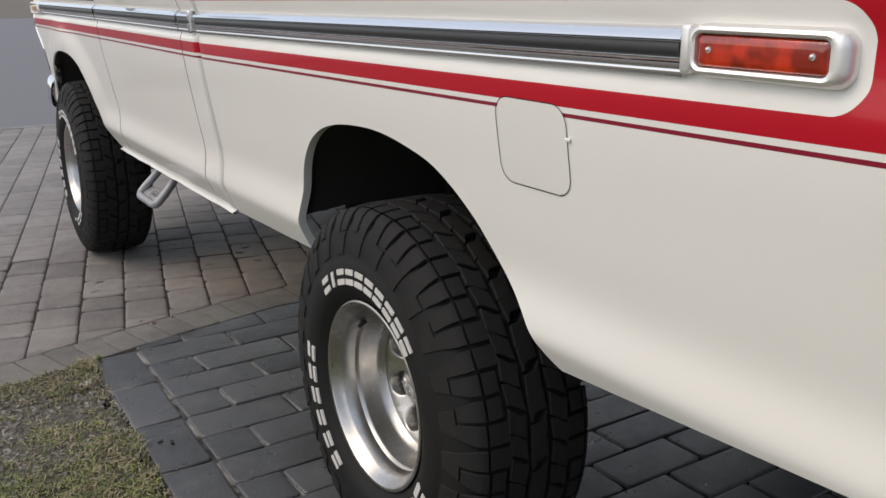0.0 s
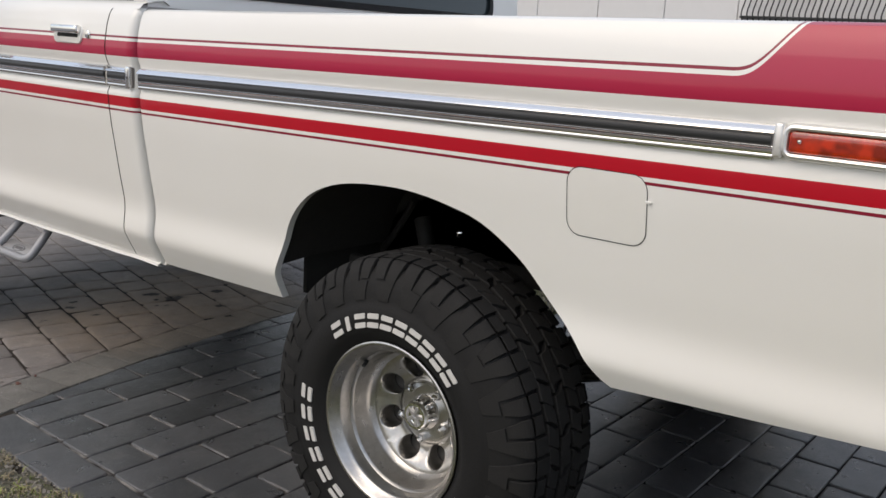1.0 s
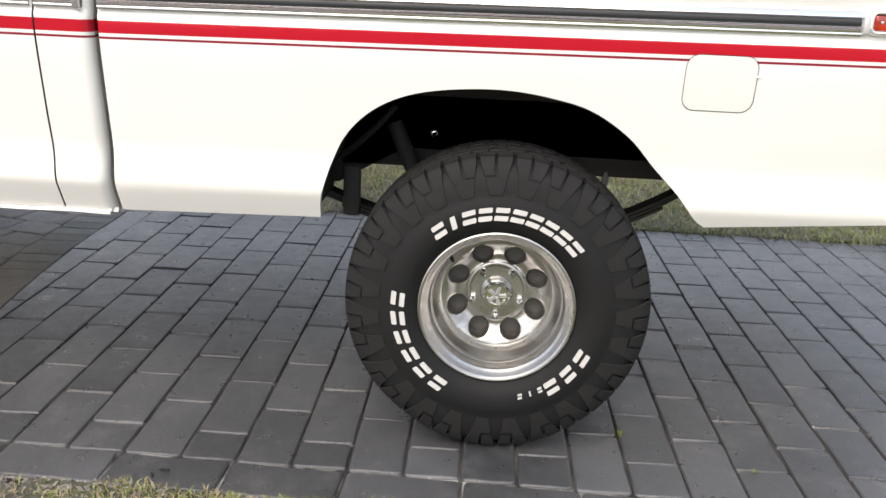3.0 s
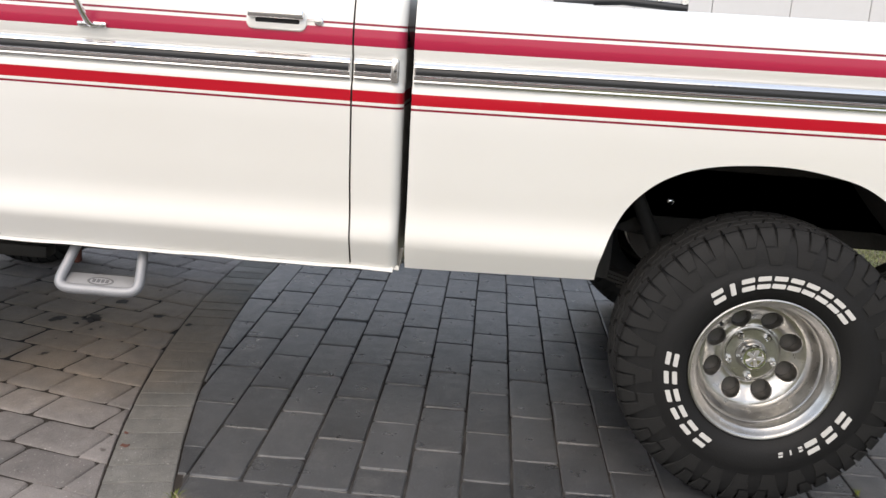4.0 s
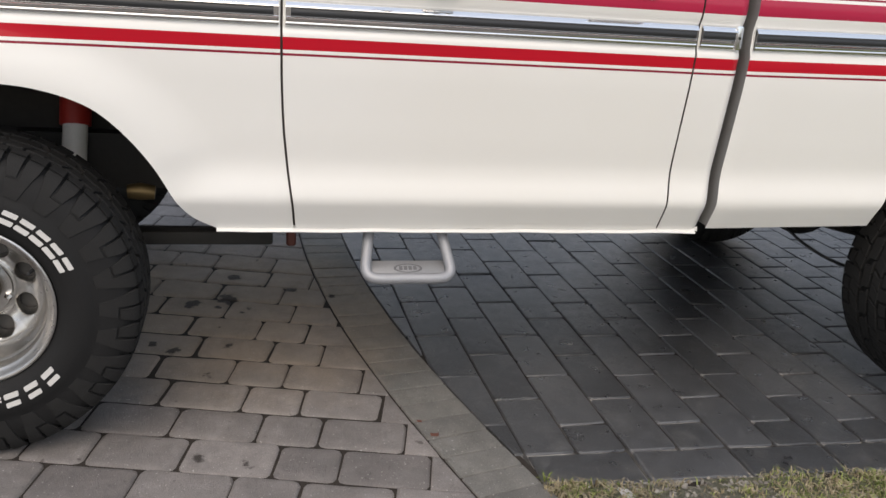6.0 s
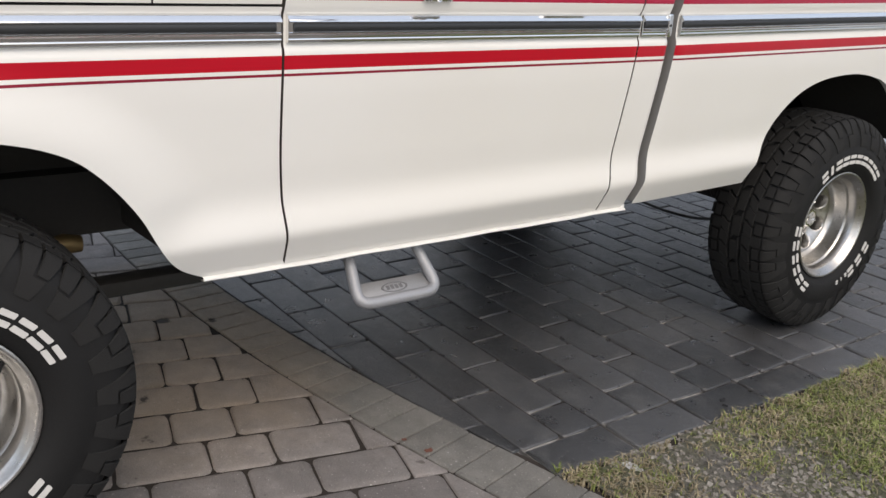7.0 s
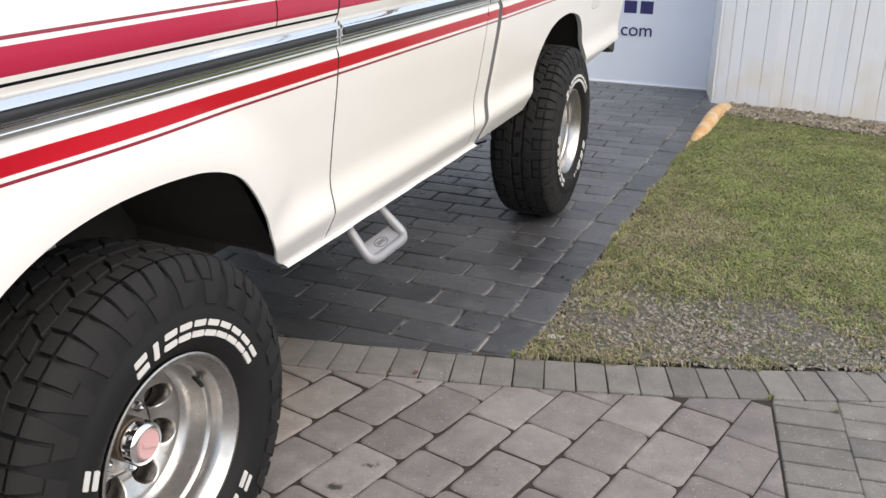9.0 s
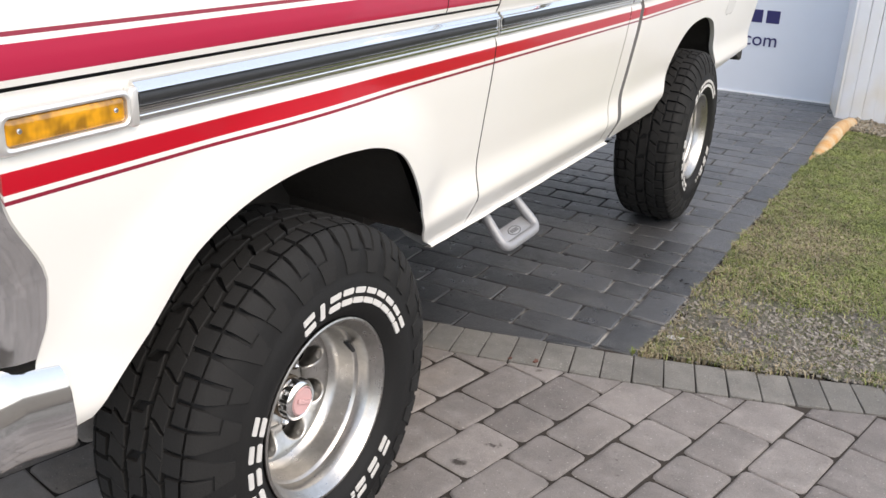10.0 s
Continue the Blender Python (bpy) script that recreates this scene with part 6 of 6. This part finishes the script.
GAP = 0.0056
for row in range(-3, 36):
    (ya, sa), (yb, sb) = dark_row(row), dark_row(row + 1)
    L, first = (0.3225, -0.147 + 0.055 * ((ya + yb) / 2 - 1.187)) if row < 9 else (0.279, -0.157)
    u = first if row % 2 == 0 else first - L / 2
    edge = dark_edge((ya + yb) / 2) + GAP / 2
    while u < 2.25:
        lo, hi = u + GAP / 2, u + L - GAP / 2
        if lo < edge or u < first + 0.001:
            lo = edge
        if hi - lo > 0.05:
            cs = [(x, y + sl * (x - 0.2) + g) for x, y, sl, g in ((lo, yb, sb, GAP / 2), (hi, yb, sb, GAP / 2), (hi, ya, sa, -GAP / 2), (lo, ya, sa, -GAP / 2))]
            poly, cut = arc_side(cs, True)
            if not cut:
                c = ((lo + hi) / 2, sum(p[1] for p in cs) / 4)
                lay("paver", stone("paver", hi - lo, round(ya - yb - GAP + 0.0012, 4), 0.0040, DARK_PAVER if row < 9 else PALE_PAVER), dark, c[0], c[1], math.degrees((sa + sb) / 2), tilt=0.28)
            elif area(poly) > 0.002:
                cut_stone("paver", poly, 0.005, DARK_PAVER, dark)
        u += L
L = 0.300
v = 1.862
while v > -3.58:
    e = dark_edge(v - L / 2)
    cs = [(e - 0.152, v - L + GAP), (e - GAP, v - L + GAP), (e - GAP, v), (e - 0.152, v)]
    poly, cut = arc_side(cs, True)
    if not cut:
        lay("paver", stone("paver", 0.147, L - GAP, 0.005, DARK_PAVER), dark, e - 0.0785, v - L / 2, -1.5, tilt=0.28)
    elif area(poly) > 0.002:
        cut_stone("paver", poly, 0.005, DARK_PAVER, dark)
    v -= L

# the curved soldier course
border = tagged(new("pavement_border"), "curved soldier course of grey pavers between both pavings", "pavement", kind="structure")
wide = radians(0.6757) * (R_OUT + R_IN) / 2
for k in range(-33, 22):
    a = radians(100.78 - 0.6757 * k)
    r = (R_OUT + R_IN) / 2
    lay("paver", stone("border_paver", wide - 0.0030, R_OUT - R_IN - 0.004, 0.0026, EDGE_PAVER), border, ARC[0] + r * math.cos(a), ARC[1] + r * math.sin(a), math.degrees(a) - 90, tilt=0.06)

# tumbled grey pavers of two lengths, in courses set askew
grey = tagged(new("pavement_grey"), "tumbled warm grey pavers of the apron in mixed lengths", "pavement", kind="structure")
GREY_YAW = -13.5
gturn = Matrix.Rotation(radians(GREY_YAW), 2)
GW = 0.167
LONG, SHORT = 0.241, 0.171
# where a short stone begins in each course
SHORT_AT = (1.730, 1.404, 1.872, 1.778, 2.080, 1.995, 2.071, 2.150, 2.229, 2.137, 2.214, 2.123, 2.195, 2.279)
rest = []
laid = 0
for row in range(-6, 30):
    off = -1.5325 + row * GW
    at = SHORT_AT[row] if 0 <= row < len(SHORT_AT) else 2.071 + 0.079 * (row - 6)
    s = at - (2 * LONG + SHORT) * math.ceil((at - 0.3) / (2 * LONG + SHORT))
    turn_no = 0
    while s < 7.9:
        ln = SHORT if turn_no % 3 == 0 else LONG
        turn_no += 1
        cs = [tuple(gturn @ Vector(p)) for p in ((off + 0.002, s + 0.002), (off + GW - 0.002, s + 0.002), (off + GW - 0.002, s + ln - 0.002), (off + 0.002, s + ln - 0.002))]
        s += ln
        cx, cy = sum(p[0] for p in cs) / 4, sum(p[1] for p in cs) / 4
        cs = clip(cs, (-1.088, 1.485), (-0.9895, -0.1437))
        if area(cs) < 0.0015 or cy > 7.5 or math.hypot(cx - ARC[0], cy - ARC[1]) < R_OUT - 0.12:
            continue
        poly, cut = arc_side(cs, False)
        if area(poly) < 0.0015:
            continue
        if cy < 3.1 and laid < 330:
            laid += 1
            if cut or area(poly) < (GW - 0.004) * (ln - 0.004) - 1e-6:
                cut_stone("paver", poly, 0.008, GREY_PAVER, grey)
            else:
                lay("paver", stone("tumbled_paver", GW - 0.001, ln - 0.001, 0.0095, GREY_PAVER), grey, cx, cy, GREY_YAW, tilt=0.8)
        else:
            rest.append(poly)


def island_paver():
    m = Mat("tumbled_grey_paver_far")
    grain, mid = m.noise(300, 4, 0.75, lo=0.30, hi=0.70), m.noise(14, 4, 0.6, lo=0.25, hi=0.75)
    f = m.math("MULTIPLY_ADD", m.math("ADD", m.math("MULTIPLY", grain, 1.3), mid), 0.36, 0.60)
    m.set(Base_Color=m.scaled(m.mix(m.island(), (0.176, 0.161, 0.152), (0.248, 0.226, 0.212)), f), Roughness=0.75)
    m.bump(grain, 0.4, 0.004)
    return m.mat


bm = bmesh.new()
for poly in rest:
    prism(bm, poly, 0.009)
ob = part("outer_pavers", bm, island_paver(), grey)
ob["kind"] = "stuff"

# straight soldier strips that close the apron at the lawn's corner
for col in range(3):
    s = 0.0
    for k in range(28):
        ln = 0.104
        p = Vector((-1.176 - 0.184 * col - 0.145 * (k * ln), 1.36 - 0.10 * col + k * ln))
        spin = Matrix.Rotation(radians(8.2), 2)
        cs = [tuple(spin @ Vector(q) + p) for q in ((-0.0985, -0.0495), (0.0985, -0.0495), (0.0985, 0.0495), (-0.0985, 0.0495))]
        poly, cut = arc_side(cs, False)
        if cut and area(poly) > 0.002:
            cut_stone("paver", poly, 0.004, EDGE_PAVER, border)
        elif not cut:
            lay("paver", stone("border_paver", 0.197, ln - 0.005, 0.004, EDGE_PAVER), border, p.x, p.y, 8.2, tilt=0.3)
